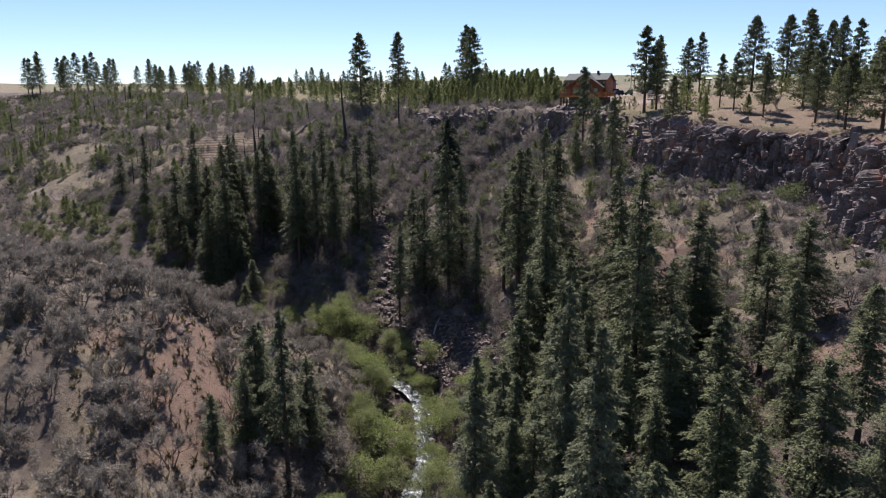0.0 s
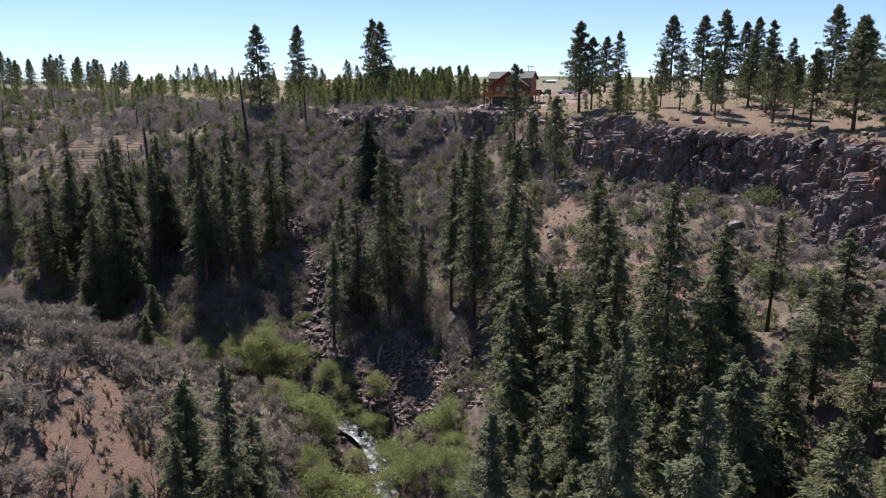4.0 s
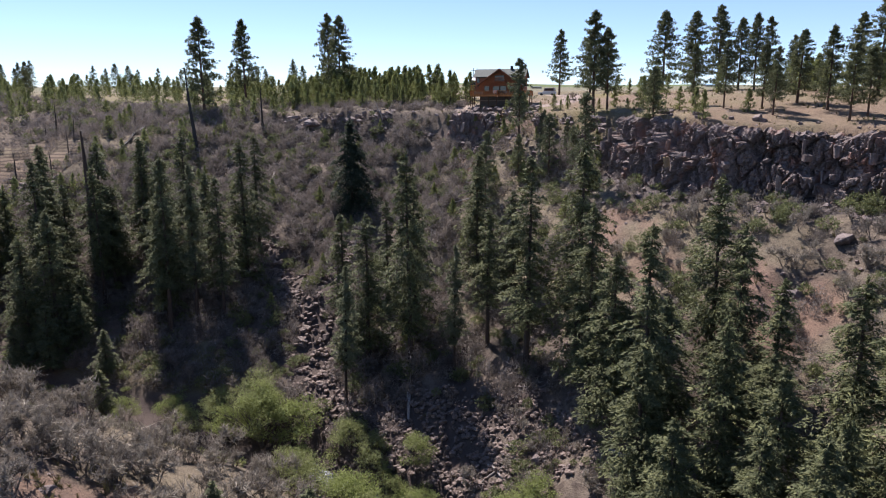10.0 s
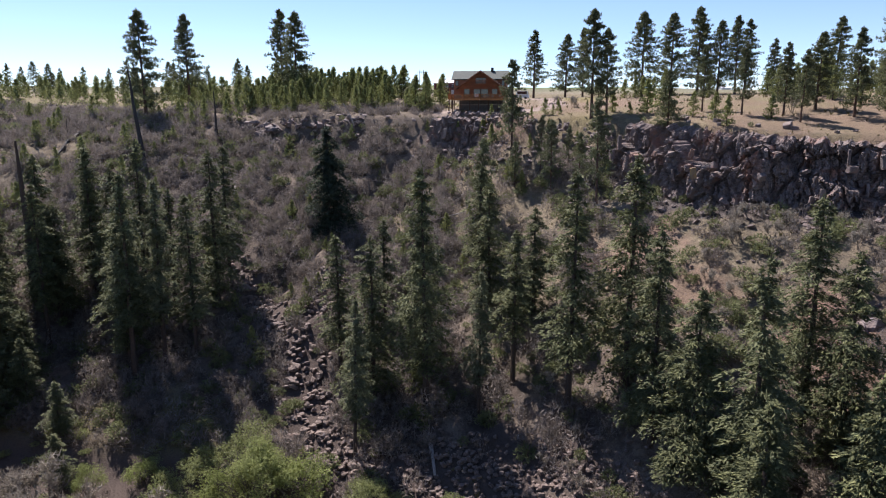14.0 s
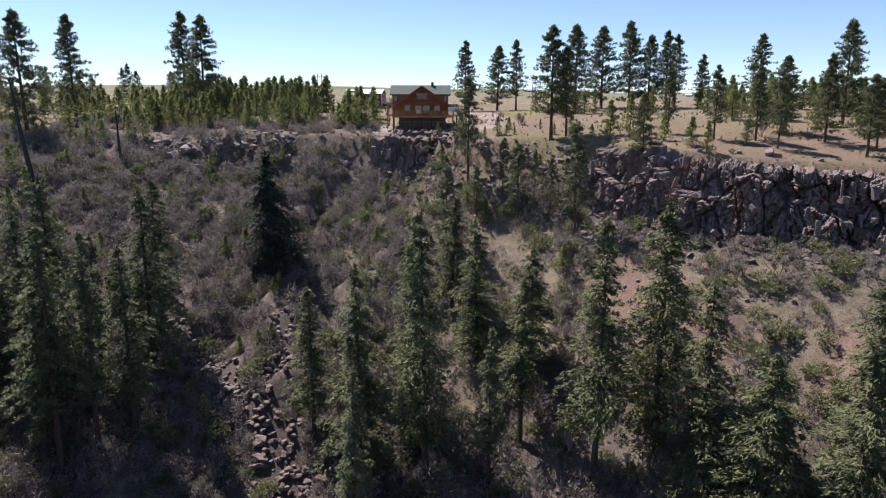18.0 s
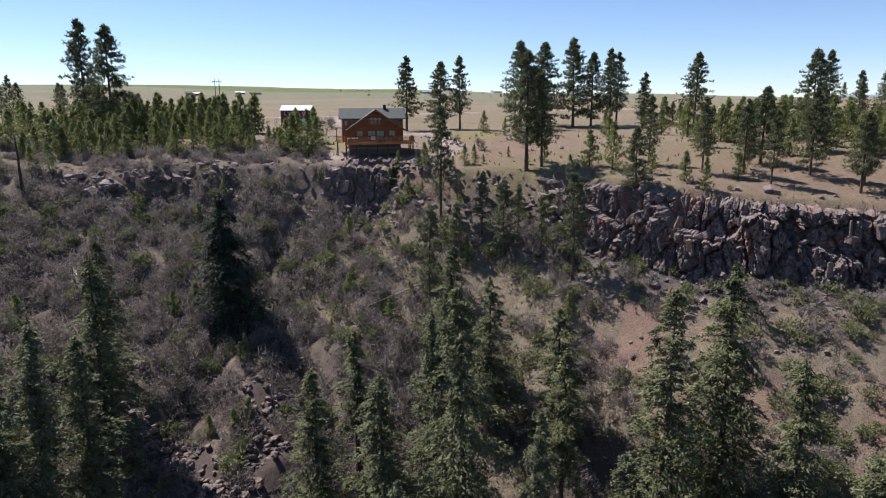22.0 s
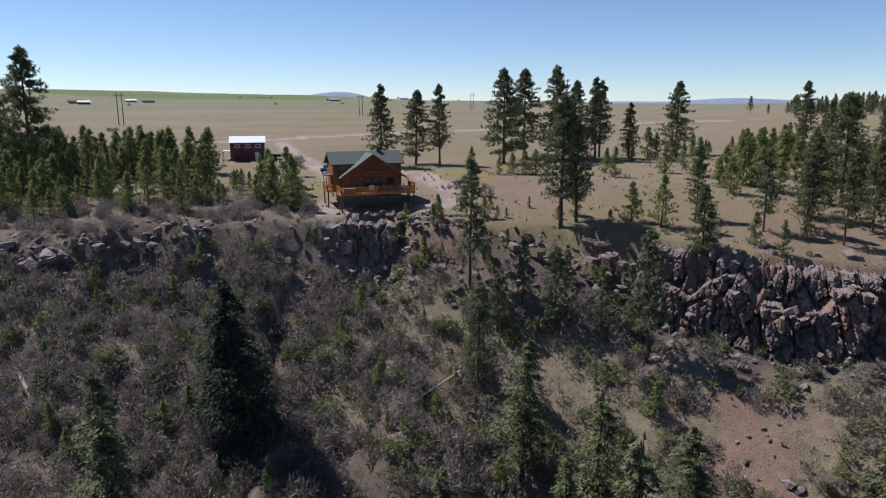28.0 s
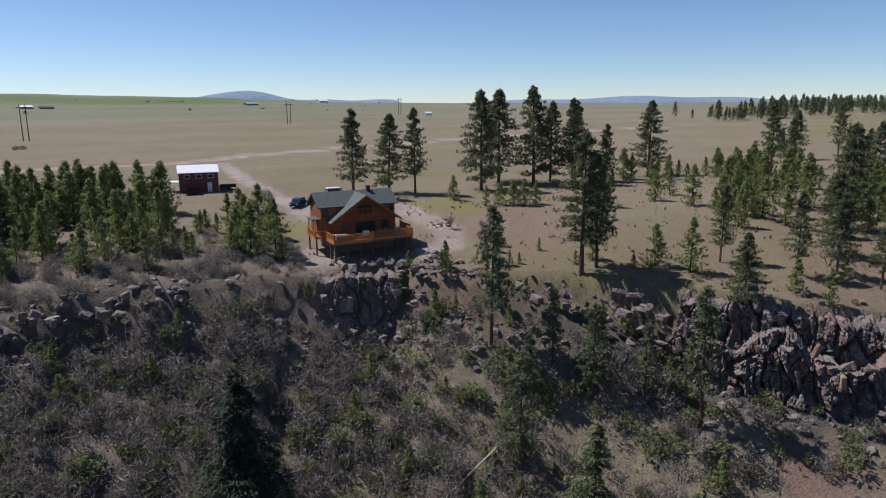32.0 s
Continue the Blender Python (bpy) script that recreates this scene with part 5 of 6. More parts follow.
log_between((48.5, -50), (50.2, -52), 0.1, DEADWOOD, "short bleached branch on the slope")
log_between((27, -44), (30, -47), 0.1, DEADWOOD, "short bleached branch on the slope")
for k in range(9):
    x, y = g.uniform(-40, -30), g.uniform(-33, -24)
    log_between((x, y), (x + g.uniform(-2.5, 2.5), y + g.uniform(-3, 3)), 0.09, DEADWOOD, "grey dead branch in a heap of deadfall")


def snag(x, y, h, lean, turn, material, label):
    me = trunk_mesh("snag", h, 0.02 * h + 0.05, material, R(int(abs(x) * 10)), lean, 0.25)
    root = thing("snag", pose(x, y, ground_z(x, y), 0, 0, turn), label, "dead tree", "snags")
    part("trunk", me, root)
    part("limbwork", limbs_mesh(R(int(abs(y) * 10)), h, 1.3, material, 7, 0.35, 0.04), root)


snag(-73.5, -28.6, 21, -0.22, -25, CHAR, "tall charred leaning dead trunk")
snag(-66, -10.1, 11.5, -0.03, 0, CHAR, "charred upright dead trunk on the rim")
snag(-59, -75, 27, 0.13, -48, BARK, "tall bare leaning trunk in the canyon")
snag(-29.5, -7.5, 5, 0.5, 200, DEADWOOD, "grey broken dead tree leaning on the ledge")
snag(-4, -21, 3.5, 0.1, 0, DEADWOOD, "bleached dead stub below the house")
snag(-14, -52, 4.5, 0.1, 40, DEADWOOD, "white dead stub in the gully")
snag(2, -50, 4, 0.2, 90, DEADWOOD, "white dead branches in the gully")
snag(57, -50, 3, 0.15, 30, DEADWOOD, "bleached stub on the cliff top")
snag(-100, -60, 9, 0.02, 0, CHAR, "charred upright dead trunk on the hillside")
for k in range(26):
    snag(g.uniform(-230, -85), g.uniform(-92, -15), g.uniform(3.5, 9), g.uniform(-0.05, 0.1), g.uniform(0, 360), CHAR, "charred upright dead trunk on the burnt hillside")
snag(-120, -80, 7, 0.03, 0, CHAR, "charred upright dead trunk on the hillside")


# ---- the log house ----
def house():
    root = thing("log_house", pose(0, 0, 4.25, 0, 0, 6), "orange log house with green roof on the cliff edge", "house")
    # front wing walls with a gable, main block behind
    w, e, pk, fl, bs = 5.3, -3.75, -0.12, -6.6, -9.9
    front = poly_mesh("front_wall", [(-w, 0.8, fl), (w, 0.8, fl), (w, 0.8, e), (0, 0.8, pk - 0.25), (-w, 0.8, e),
                                     (-w, 1.1, fl), (w, 1.1, fl), (w, 1.1, e), (0, 1.1, pk - 0.25), (-w, 1.1, e)],
                      [(0, 1, 2, 3, 4), (9, 8, 7, 6, 5), (0, 5, 6, 1), (1, 6, 7, 2), (2, 7, 8, 3), (3, 8, 9, 4), (4, 9, 5, 0)], LOG)
    wall = part("wall", front, root, "orange-brown log gable wall")
    for k in range(24):
        z = fl + 0.13 + k * 0.26
        half = w if z < e else w * (pk - 0.25 - z) / (pk - 0.25 - e)
        if half > 0.25:
            part("log_course", tube("log_course", [(-half, 0.8, z), (half, 0.8, z)], [0.12, 0.12], LOG, 6), wall)
    part("side_wall", boxes("side_wall", LOG, (-w, -w + 0.3, 1.1, 3, fl, e)), root)
    part("side_wall", boxes("side_wall", LOG, (w - 0.3, w, 1.1, 3, fl, e)), root)
    # main block
    mw0, mw1, y0, y1, me_ = -6.7, 5.9, 2.4, 8.4, -1.95
    main = part("wall", poly_mesh("main_wall", [(mw0, y0, fl), (mw1, y0, fl), (mw1, y1, fl), (mw0, y1, fl), (mw0, y0, me_), (mw1, y0, me_), (mw1, y1, me_), (mw0, y1, me_), (mw0, 5.4, -0.15), (mw1, 5.4, -0.15)],
                      [(0, 1, 5, 4), (1, 2, 6, 9, 5), (2, 3, 7, 6), (3, 0, 4, 8, 7), (3, 2, 1, 0)], LOG), root)
    for k in range(17):
        z = fl + 0.13 + k * 0.27
        part("log_course", boxes("log_course", LOG, (mw0 - 0.07, mw0, y0, y1, z, z + 0.2)), main)
    # roofs: slabs with thickness
    def slab(name, a, b, c, d, t=0.22):
        v = [Vector(p) for p in (a, b, c, d)]
        n = (v[1] - v[0]).cross(v[3] - v[0]).normalized() * t
        n = -n if n.z > 0 else n
        return part(name, poly_mesh(name, v + [p + n for p in v], [(0, 1, 2, 3), (7, 6, 5, 4), (0, 4, 5, 1), (1, 5, 6, 2), (2, 6, 7, 3), (3, 7, 4, 0)], ROOF), root, "dark green shingle roof")
    slab("roof", (0, -0.3, 0), (-6.1, -0.3, -4.15), (-6.1, 3.2, -4.15), (0, 5.4, 0.02))
    slab("roof", (0, -0.3, 0), (0, 5.4, 0.02), (6.1, 3.2, -4.15), (6.1, -0.3, -4.15))
    slab("roof", (-7.3, 5.4, 0.18), (-7.3, 2.0, -1.9), (6.45, 2.0, -1.9), (6.45, 5.4, 0.18))
    slab("roof", (-7.3, 5.4, 0.18), (6.45, 5.4, 0.18), (6.45, 8.9, -1.95), (-7.3, 8.9, -1.95))
    for s in (-1, 1):
        a, b = Vector((0, -0.36, -0.02)), Vector((s * 6.12, -0.36, -4.2))
        part("fascia", poly_mesh("fascia", [a, b, b - Vector((0, 0, 0.3)), a - Vector((0, 0, 0.3)), a + Vector((0, 0.1, 0)), b + Vector((0, 0.1, 0)), b + Vector((0, 0.1, -0.3)), a + Vector((0, 0.1, -0.3))],
                                [(0, 1, 2, 3), (7, 6, 5, 4), (0, 4, 5, 1), (1, 5, 6, 2), (2, 6, 7, 3), (3, 7, 4, 0)], LOG), root)
    part("chimney", boxes("chimney", CHAR, (2.0, 2.6, 4.9, 5.5, -0.4, 0.85)), root, "dark metal chimney cap")
    # windows
    def window(x0, x1, z0, z1, y):
        win = part("window", boxes("window", DARKPOST, (x0 - 0.09, x0, y - 0.1, y + 0.06, z0 - 0.09, z1 + 0.09), (x1, x1 + 0.09, y - 0.1, y + 0.06, z0 - 0.09, z1 + 0.09),
                                   (x0, x1, y - 0.1, y + 0.06, z1, z1 + 0.09), (x0, x1, y - 0.1, y + 0.06, z0 - 0.09, z0)), root, "wooden window frame")
        part("pane", boxes("pane", GLASS, (x0, x1, y - 0.04, y, z0, z1)), win)
    for x in (-1.15, -0.35, 0.45):
        window(x, x + 0.7, -3.0, -1.75, 0.69)
    for x0, x1 in ((-3.9, -2.7), (-1.6, -0.1), (0.2, 1.7), (2.8, 4.0)):
        window(x0, x1, -6.3 if x0 in (-1.6, 0.2) else -5.6, -4.4, 0.69)
    window(5.0, 5.5, -3.4, -2.3, 2.3)
    window(-6.3, -5.7, -3.4, -2.3, 2.3)
    part("balcony", boxes("balcony", LOG, (-1.6, 1.6, 0.1, 0.75, -3.25, -3.1), *[(x, x + 0.07, 0.1, 0.18, -3.1, -2.25) for x in np.arange(-1.6, 1.6, 0.29)], (-1.6, 1.6, 0.08, 0.2, -2.3, -2.2)), root, "brown timber balcony rail")
    # basement
    part("foundation", boxes("foundation", STONE, (-5.3, 5.3, 1.6, 8.2, bs - 0.8, fl - 0.3)), root, "shaded block foundation wall")
    part("sill_beam", boxes("sill_beam", BEAM, (-5.4, 5.4, 1.45, 1.6, -8.1, -7.85)), root, "pale timber sill")
    # deck
    for x0, x1, y0, y1 in ((-6.4, 0.2, -3.0, 0.8), (0.2, 7.1, -2.2, 0.8), (5.3, 8.0, 0.8, 5.0), (-8.0, -5.3, 1.6, 6.0)):
        part("deck_floor", boxes("deck_floor", DECK, (x0, x1, y0, y1, -6.75, -6.6)), root, "orange stained cedar deck")
    for x0, x1, y0, y1 in ((-6.4, 0.2, -3.06, -3.003), (0.2, 7.1, -2.26, -2.203), (-6.46, -6.403, -3.06, 0.8), (7.103, 7.16, -2.26, 0.8)):
        part("deck_fascia", boxes("deck_fascia", DECK, (x0, x1, y0, y1, -7.0, -6.59)), root, "orange stained cedar edge board")
    def rail(a, b):
        a, b = Vector(a), Vector(b)
        d = (b - a)
        n = max(1, int(d.length / 0.16))
        along_x = abs(d.x) > abs(d.y)
        spans = []
        for i in range(n + 1):
            p = a + d * i / n
            spans.append((p.x - 0.03, p.x + 0.03, p.y - 0.03, p.y + 0.03, p.z, p.z + 0.95))
        for z in (0.12, 0.97):
            lo, hi = (min(a.x, b.x) - 0.04, max(a.x, b.x) + 0.04), (min(a.y, b.y) - 0.05, max(a.y, b.y) + 0.05)
            spans.append((*lo, *hi, a.z + z, a.z + z + 0.09))
        r = part("railing", boxes("railing", DECK, *spans), root, "cedar baluster railing")
        for p in (a, b):
            part("rail_post", boxes("rail_post", DECK, (p.x - 0.08, p.x + 0.08, p.y - 0.08, p.y + 0.08, p.z, p.z + 1.15)), r)
    z = -6.6
    for a, b in (((-6.35, -2.95, z), (-3.1, -2.95, z)), ((-3.1, -2.95, z), (0.15, -2.95, z)), ((0.15, -2.95, z), (0.15, -2.15, z)), ((0.15, -2.15, z), (3.6, -2.15, z)), ((3.6, -2.15, z), (7.05, -2.15, z)),
                 ((7.05, -2.15, z), (7.05, 0.8, z)), ((7.95, 0.8, z), (7.95, 5, z)), ((7.05, 0.8, z), (7.95, 0.8, z)), ((-6.35, -2.95, z), (-6.35, 0.8, z)), ((-7.95, 1.6, z), (-7.95, 6, z)), ((-7.95, 1.6, z), (-6.4, 1.6, z))):
        rail(a, b)
    for x, y in ((-6.2, -2.8), (-4.2, -2.8), (-2.1, -2.8), (0, -2.8), (2.2, -2.0), (4.5, -2.0), (6.9, -2.0), (-6.2, -0.5), (6.9, 0.6), (7.8, 1.0), (7.8, 4.8), (-7.8, 1.8), (-7.8, 5.8)):
        p = Vector((x, y, 0))
        part("deck_post", boxes("deck_post", DARKPOST if y > -2.9 else DECK, (x - 0.11, x + 0.11, y - 0.11, y + 0.11, -11.6, -6.75)), root, "timber deck post")
    part("brace", tube("brace", [(-6.1, -2.4, -9.8), (-5.2, 1.4, -7.9)], [0.09, 0.09], BEAM, 5), root)
    # porch at the back corner
    porch = part("porch_roof", boxes("porch_roof", ROOF, (-8.2, -6.7, 2.6, 5.6, -3.9, -3.75)), root, "small green porch roof")
    part("porch_post", boxes("porch_post", DECK, (-8.0, -7.85, 2.7, 2.85, -6.6, -3.9)), root)
    part("porch_post", boxes("porch_post", DECK, (-8.0, -7.85, 5.3, 5.45, -6.6, -3.9)), root)
    return root


house()
deck_m = pose(0, 0, 4.25, 0, 0, 6)
tub = new("hot_tub", boxes("hot_tub", BEAM, (-1.0, 1.0, -0.9, 0.9, 0, 0.75), (-1.05, 1.05, -0.95, 0.95, 0.75, 0.86)))
tub.matrix_basis = deck_m @ pose(-4.9, -1.9, -6.6)
tagged(tub, "covered grey hot tub on the cedar deck", "hot tub")
grill = thing("deck_grill", deck_m @ pose(-0.7, -1.6, -6.6), "white covered grill on the cedar deck", "grill")
part("body", boxes("body", WHITE, (-0.5, 0.5, -0.28, 0.28, 0.45, 1.0), (-0.42, 0.42, -0.22, 0.22, 1.0, 1.15)), grill)
for lx_ in (-0.42, 0.38):
    part("leg", boxes("leg", BLACK, (lx_, lx_ + 0.05, -0.2, 0.2, 0, 0.45)), grill)
for k, cx_ in enumerate((2.0, 3.1, 4.9)):
    ch = thing("deck_chair", deck_m @ pose(cx_, -0.8, -6.6, 0, 0, 20 * k), "pale wooden chair on the deck", "chair", "deck chairs")
    part("seat", boxes("seat", BEAM, (-0.28, 0.28, -0.25, 0.28, 0.38, 0.44)), ch)
    part("backrest", boxes("backrest", BEAM, (-0.28, 0.28, 0.26, 0.32, 0.44, 1.0)), ch)
    for sx_ in (-0.26, 0.2):
        for sy_ in (-0.24, 0.22):
            part("leg", boxes("leg", BEAM, (sx_, sx_ + 0.06, sy_, sy_ + 0.06, 0, 0.38)), ch)


# ---- barn and yard ----
def barn():
    z = ground_z(-24, 60) - 0.15
    root = thing("red_barn", pose(-24, 55.6, z, 0, 0, 1), "dark red steel barn with bright white roof", "barn")
    W, D, E, P = 4.15, 8.6, 4.4, 5.75
    part("wall", poly_mesh("wall", [(-W, 0, 0), (W, 0, 0), (W, D, 0), (-W, D, 0), (-W, 0, E), (W, 0, E), (W, D, E), (-W, D, E), (-W, D / 2, P - 0.1), (W, D / 2, P - 0.1)],
                           [(0, 1, 5, 4), (1, 2, 6, 9, 5), (2, 3, 7, 6), (3, 0, 4, 8, 7), (3, 2, 1, 0)], RED), root, "dark red ribbed steel")
    for y0, y1, za, zb in ((-0.3, D / 2, E + 0.02, P + 0.05), (D + 0.3, D / 2, E + 0.02, P + 0.05)):
        v = [(-W - 0.25, y0, za), (W + 0.25, y0, za), (W + 0.25, y1, zb), (-W - 0.25, y1, zb)]
        part("roof", poly_mesh("roof", v + [(x, y, q - 0.1) for x, y, q in v], [(0, 1, 2, 3), (7, 6, 5, 4), (0, 4, 5, 1), (1, 5, 6, 2), (2, 6, 7, 3), (3, 7, 4, 0)], STEEL), root, "bright white steel roof")
    for x in (-3.0, -0.5, 2.0):
        win = part("window", boxes("window", WHITE, (x - 0.08, x + 1.18, -0.06, 0.02, 3.1, 3.95)), root)
        part("pane", boxes("pane", GLASS, (x, x + 1.1, -0.09, -0.05, 3.18, 3.87)), win)
    part("door", boxes("door", WHITE, (1.75, 2.7, -0.07, 0.02, 0.05, 2.1)), root, "white steel door")
    part("corner_trim", boxes("corner_trim", WHITE, (W - 0.06, W + 0.06, -0.06, 0.06, 0, E)), root)
    lean = part("lean_to", boxes("lean_to", WHITE, (-W - 2.0, -W - 0.02, 1.0, 5.0, 2.2, 2.32)), root, "white lean-to roof")
    for y in (1.1, 4.8):
        part("lean_to_post", boxes("lean_to_post", BEAM, (-W - 1.95, -W - 1.83, y, y + 0.12, 0, 2.2)), root)


barn()


def vehicle(name, x, y, turn, paint, label, size=(1.85, 4.6, 1.7), category="car"):
    W, L, H = size
    root = thing(name, pose(x, y, ground_z(x, y) + 0.02, 0, 0, turn), label, category)
    a, l = W / 2, L / 2
    prof = [(-l, 0.35), (-l, 0.95), (-l * 0.95, 1.05), (-l * 0.82, H), (l * 0.25, H), (l * 0.45, 1.1), (l * 0.97, 0.95), (l, 0.6), (l, 0.35)]
    n = len(prof)
    v = [(s * a * (0.86 if z > 1.2 else 1), q, z) for s in (-1, 1) for q, z in prof]
    part("body", poly_mesh("body", v, [tuple(range(n))[::-1], tuple(range(n, 2 * n))] + [(i, (i + 1) % n, n + (i + 1) % n, n + i) for i in range(n)], paint), root)
    for s in (-1, 1):
        part("side_window", boxes("side_window", GLASS, (s * a * 0.93 - 0.03, s * a * 0.93 + 0.03, -l * 0.78, l * 0.28, 1.12, H - 0.14)), root)
        for q in (-l * 0.62, l * 0.62):
            tyre = part("wheel", tube("wheel", [(s * a - 0.12, q, 0.34), (s * a + 0.1, q, 0.34)], [0.34, 0.34], BLACK, 12), root)
            part("rim", tube("rim", [(s * (a + 0.05) - 0.06, q, 0.34), (s * (a + 0.05) + 0.06, q, 0.34)], [0.2, 0.2], STEEL, 8), tyre)
    part("windscreen", poly_mesh("windscreen", [(-a * 0.8, l * 0.27, H - 0.1), (a * 0.8, l * 0.27, H - 0.1), (a * 0.84, l * 0.47, 1.14), (-a * 0.84, l * 0.47, 1.14)], [(0, 1, 2, 3)], GLASS), root)
    part("rear_window", boxes("rear_window", GLASS, (-a * 0.75, a * 0.75, -l * 0.93, -l * 0.88, 1.12, H - 0.2)), root)
    for s in (-1, 1):
        part("headlight", boxes("headlight", WHITE, (s * a * 0.75 - 0.15, s * a * 0.75 + 0.15, l - 0.03, l + 0.03, 0.65, 0.8)), root)


vehicle("parked_car", -5.6, 34.8, 150, BLUE, "dark blue estate car parked on the gravel drive")
vehicle("utility_cart", -2.2, 36.5, 120, GREENP, "small green utility cart parked behind the house", (1.5, 2.9, 1.75), "cart")
vehicle("white_van", 2.5, 42, 95, WHITE, "white van parked behind the house", (2.0, 5.4, 2.3), "van")


def trailer(x, y, turn, mat, label):
    root = thing("flat_trailer", pose(x, y, ground_z(x, y) + 0.02, 0, 0, turn), label, "trailer", "trailers")
    part("bed", boxes("bed", mat, (-0.9, 0.9, -1.8, 1.8, 0.5, 0.62), (-0.9, -0.84, -1.8, 1.8, 0.62, 1.1), (0.84, 0.9, -1.8, 1.8, 0.62, 1.1), (-0.9, 0.9, 1.74, 1.8, 0.62, 1.1)), root)
    part("drawbar", boxes("drawbar", mat, (-0.05, 0.05, 1.8, 3.0, 0.45, 0.55)), root)
    for s in (-1, 1):
        part("wheel", tube("wheel", [(s * 0.92, -0.1, 0.33), (s * 1.1, -0.1, 0.33)], [0.33, 0.33], BLACK, 12), root)


trailer(-25.4, 53.2, 80, BLACK, "black box trailer in front of the barn")
trailer(-17.8, 57.5, 85, BLACK, "low black trailer beside the barn")
bench = thing("picnic_table", pose(25.9, -24.2, ground_z(25.9, -24.2), 0, 0, 35), "weathered pale picnic table on the rim", "table")
part("tabletop", boxes("tabletop", BEAM, *[(-0.9, 0.9, y, y + 0.14, 0.70, 0.75) for y in (-0.38, -0.22, -0.06, 0.1, 0.26)]), bench)
for s in (-1, 1):
    part("seat", boxes("seat", BEAM, (-0.9, 0.9, s * 0.72 - 0.14, s * 0.72 + 0.14, 0.42, 0.47)), bench)
    part("leg", boxes("leg", BEAM, (s * 0.6 - 0.05, s * 0.6 + 0.05, -0.7, 0.7, 0.36, 0.42), (s * 0.6 - 0.05, s * 0.6 + 0.05, -0.4, -0.3, 0, 0.7), (s * 0.6 - 0.05, s * 0.6 + 0.05, 0.3, 0.4, 0, 0.7)), bench)


# ---- the far plain ----
def power_pole(x, y, h, label="tall twin-pole power line support"):
    root = thing("power_pole", pose(x, y, ground_z(x, y), 0, 0, 15), label, "pole", "power poles")
    for s in (-1.1, 1.1):
        part("pole", tube("pole", [(s, 0, -0.5), (s, 0, h)], [0.24, 0.16], POLE, 7), root)
    part("crossarm", boxes("crossarm", POLE, (-2.4, 2.4, -0.12, 0.12, h - 1.4, h - 1.15)), root)
    for s in (-2.2, 0, 2.2):
        part("insulator", tube("insulator", [(s, 0, h - 2.2), (s, 0, h - 1.4)], [0.1, 0.1], BEAM, 5), root)


power_pole(-91, 240, 15.5)
power_pole(34, 321, 13)
power_pole(138, 431, 13)


def farm(name, x, y, w, d, h, wall, roof, label):
    root = thing(name, pose(x, y, ground_z(x, y) - 0.3, 0, 0, 20), label, "barn", "far farm buildings")
    part("wall", poly_mesh("wall", [(-w, -d, 0), (w, -d, 0), (w, d, 0), (-w, d, 0), (-w, -d, h), (w, -d, h), (w, d, h), (-w, d, h), (-w, 0, h * 1.5), (w, 0, h * 1.5)],
                           [(0, 1, 5, 4), (1, 2, 6, 9, 5), (2, 3, 7, 6), (3, 0, 4, 8, 7)], wall), root)
    for s in (-1, 1):
        v = [(-w - 0.5, s * (d + 0.6), h - 0.2), (w + 0.5, s * (d + 0.6), h - 0.2), (w + 0.5, 0, h * 1.5 + 0.2), (-w - 0.5, 0, h * 1.5 + 0.2)]
        part("roof", poly_mesh("roof", v + [(a, b, c - 0.25) for a, b, c in v], [(0, 1, 2, 3), (7, 6, 5, 4), (0, 4, 5, 1), (1, 5, 6, 2), (2, 6, 7, 3), (3, 7, 4, 0)], roof), root)


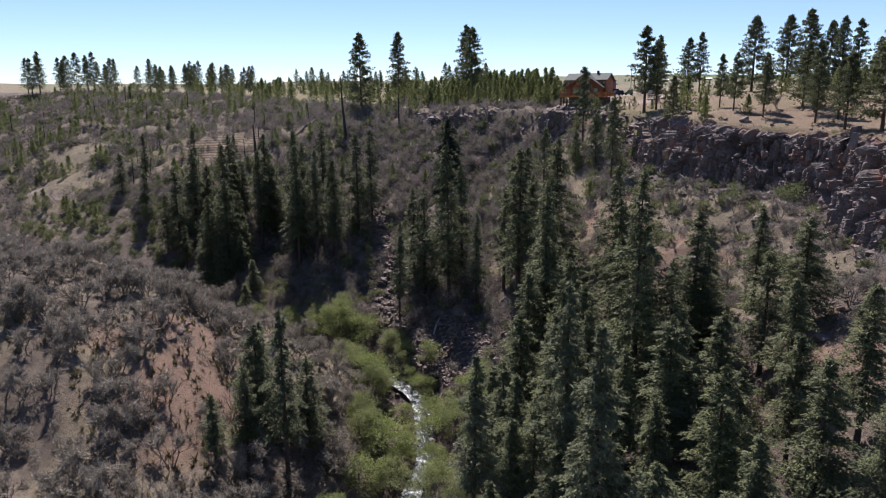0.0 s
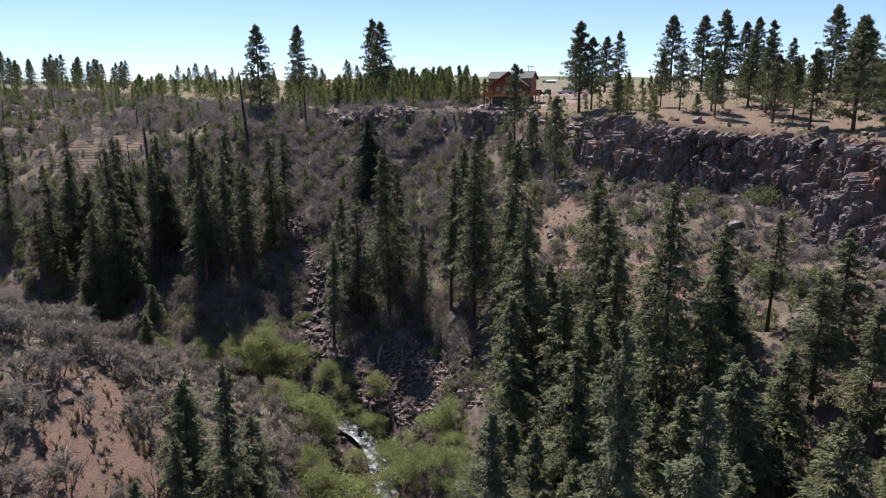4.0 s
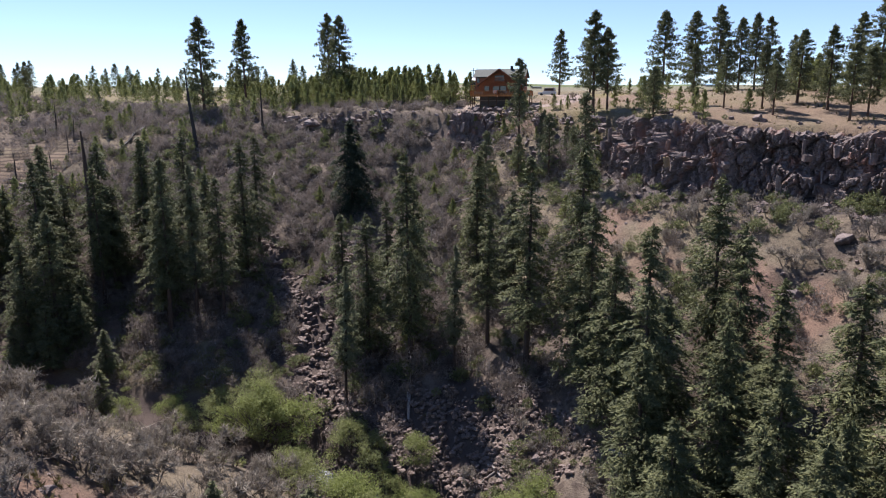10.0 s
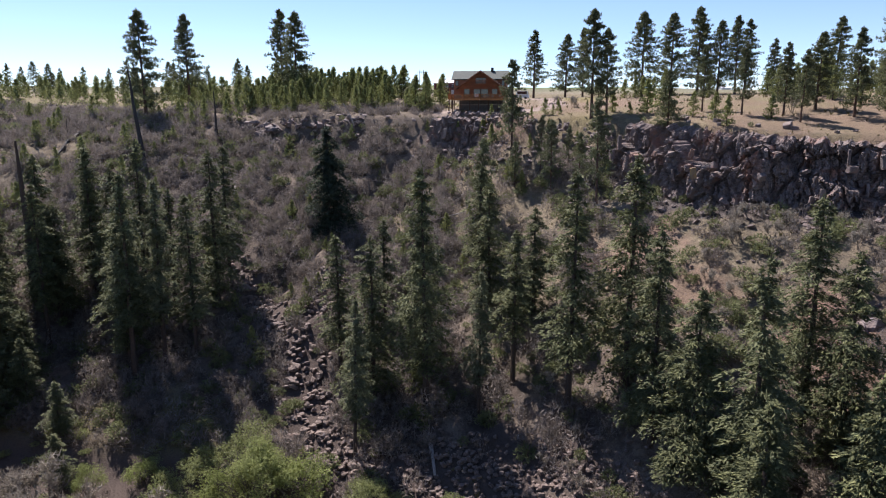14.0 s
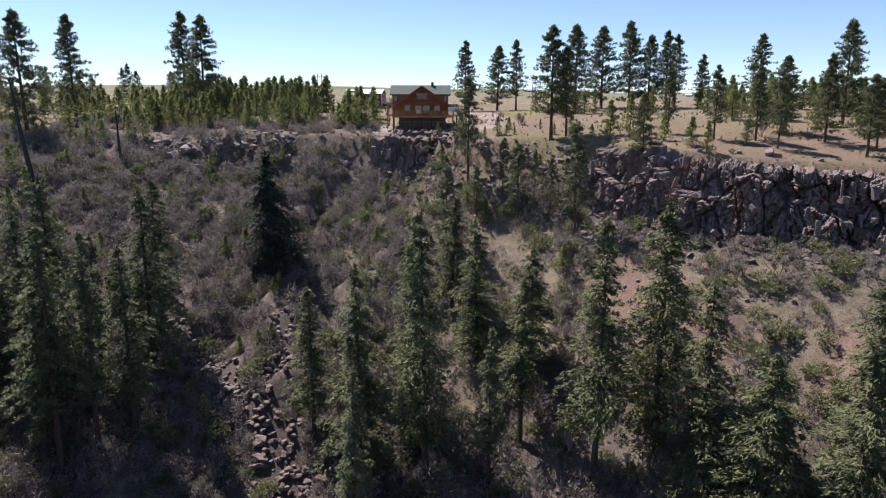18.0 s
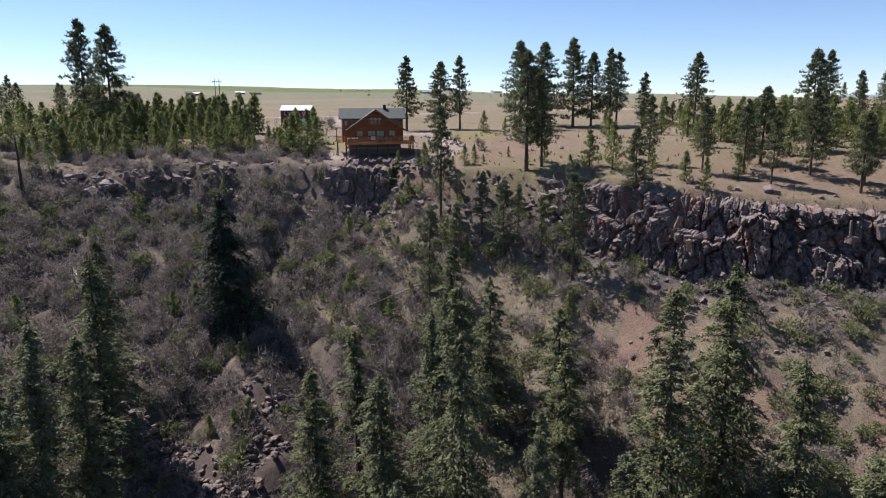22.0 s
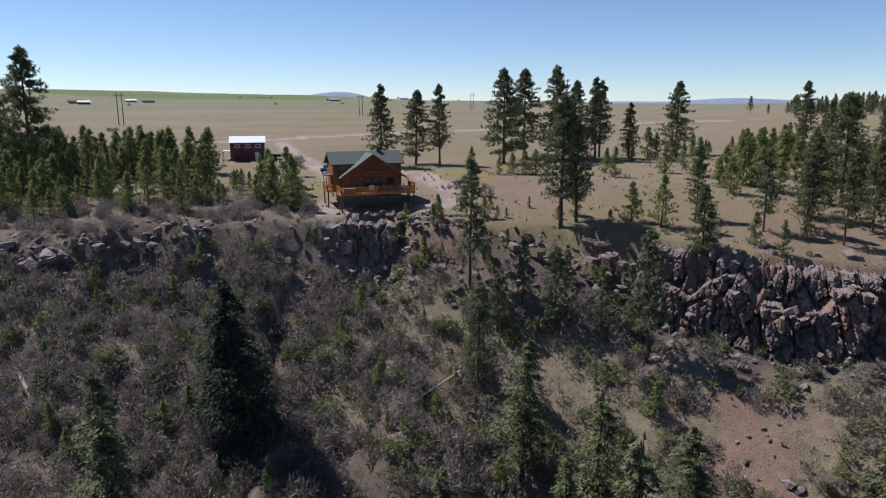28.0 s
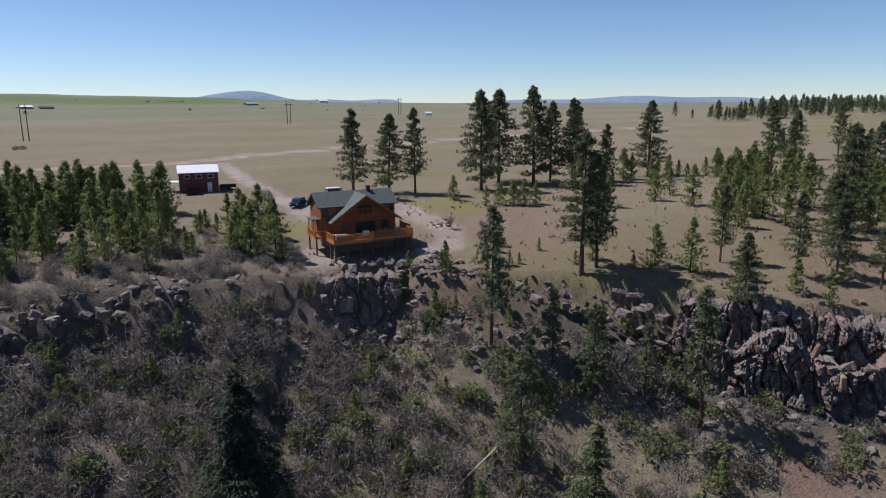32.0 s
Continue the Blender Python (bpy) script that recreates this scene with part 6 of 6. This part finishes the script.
farm("far_barn", -171, 494, 4.4, 3, 2.0, RED, STEEL, "white-roofed barn far across the grassland")
farm("far_barn", -181, 508, 5, 3, 2.2, BEAM, ROOF, "low grey farm shed far across the grassland")
farm("far_barn", -146, 548, 4.2, 3, 2.0, BEAM, STEEL, "white-roofed open shed far across the grassland")
farm("far_barn", -132, 552, 5, 2.5, 1.6, BEAM, ROOF, "long grey shed far across the grassland")
farm("far_barn", 39, 618, 6, 4, 2.2, BEAM, TINROOF, "blue-roofed barn far across the grassland")
farm("far_house", 133, 735, 6, 4, 2.6, WHITE, STEEL, "small white farmhouse far across the grassland")
farm("far_house", 161, 430, 3, 2.2, 1.6, WHITE, STEEL, "small white shed far across the grassland")
x9 = np.concatenate([g.uniform(-60, -25, 9), g.uniform(-180, 300, 14), [-86, -84]])
y9 = np.concatenate([g.uniform(676, 690, 9), g.uniform(380, 800, 14), [193, 195]])
stamp("plain_bushes", balls, np.c_[x9, y9, height(x9, y9) - 0.2, x9, g.uniform(1.2, 2.6, len(x9)), 0.8 + 0 * x9, g.randint(0, 3, len(x9))], FIR, "dark bushes dotted over the far grassland", "bush", 3)

# blue hills on the horizon; the blue of distance haze is painted into their colour
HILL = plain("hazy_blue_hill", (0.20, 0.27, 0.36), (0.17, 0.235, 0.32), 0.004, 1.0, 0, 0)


def hill_range(name, x0, x1, y, depth, crest, label):
    xs, ts = np.linspace(x0, x1, 160), np.linspace(0, 1, 6)
    v = np.array([(x, y + depth * t, 6 + (crest(x) - 6) * math.sin(t * math.pi / 2)) for t in ts for x in xs])
    i = np.arange(len(v)).reshape(6, 160)
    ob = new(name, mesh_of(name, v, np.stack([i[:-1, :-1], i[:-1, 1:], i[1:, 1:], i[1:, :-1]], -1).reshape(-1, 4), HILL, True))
    return tagged(ob, label, "hill", kind="structure")


hill_range("backdrop_butte", -600, 1300, 4100, 300, lambda x: 44 + 60 * math.exp(-((x - 330) / 230) ** 2) + 4 * math.sin(x / 60), "long low haze-blue butte on the horizon")
hill_range("backdrop_ridge", 1200, 4300, 3300, 300, lambda x: 44 + 12 * math.sin(x / 420 + 1) + 5 * math.sin(x / 130) - 25 * math.exp(-((x - 1200) / 400) ** 2), "distant haze-blue forested ridge on the horizon")
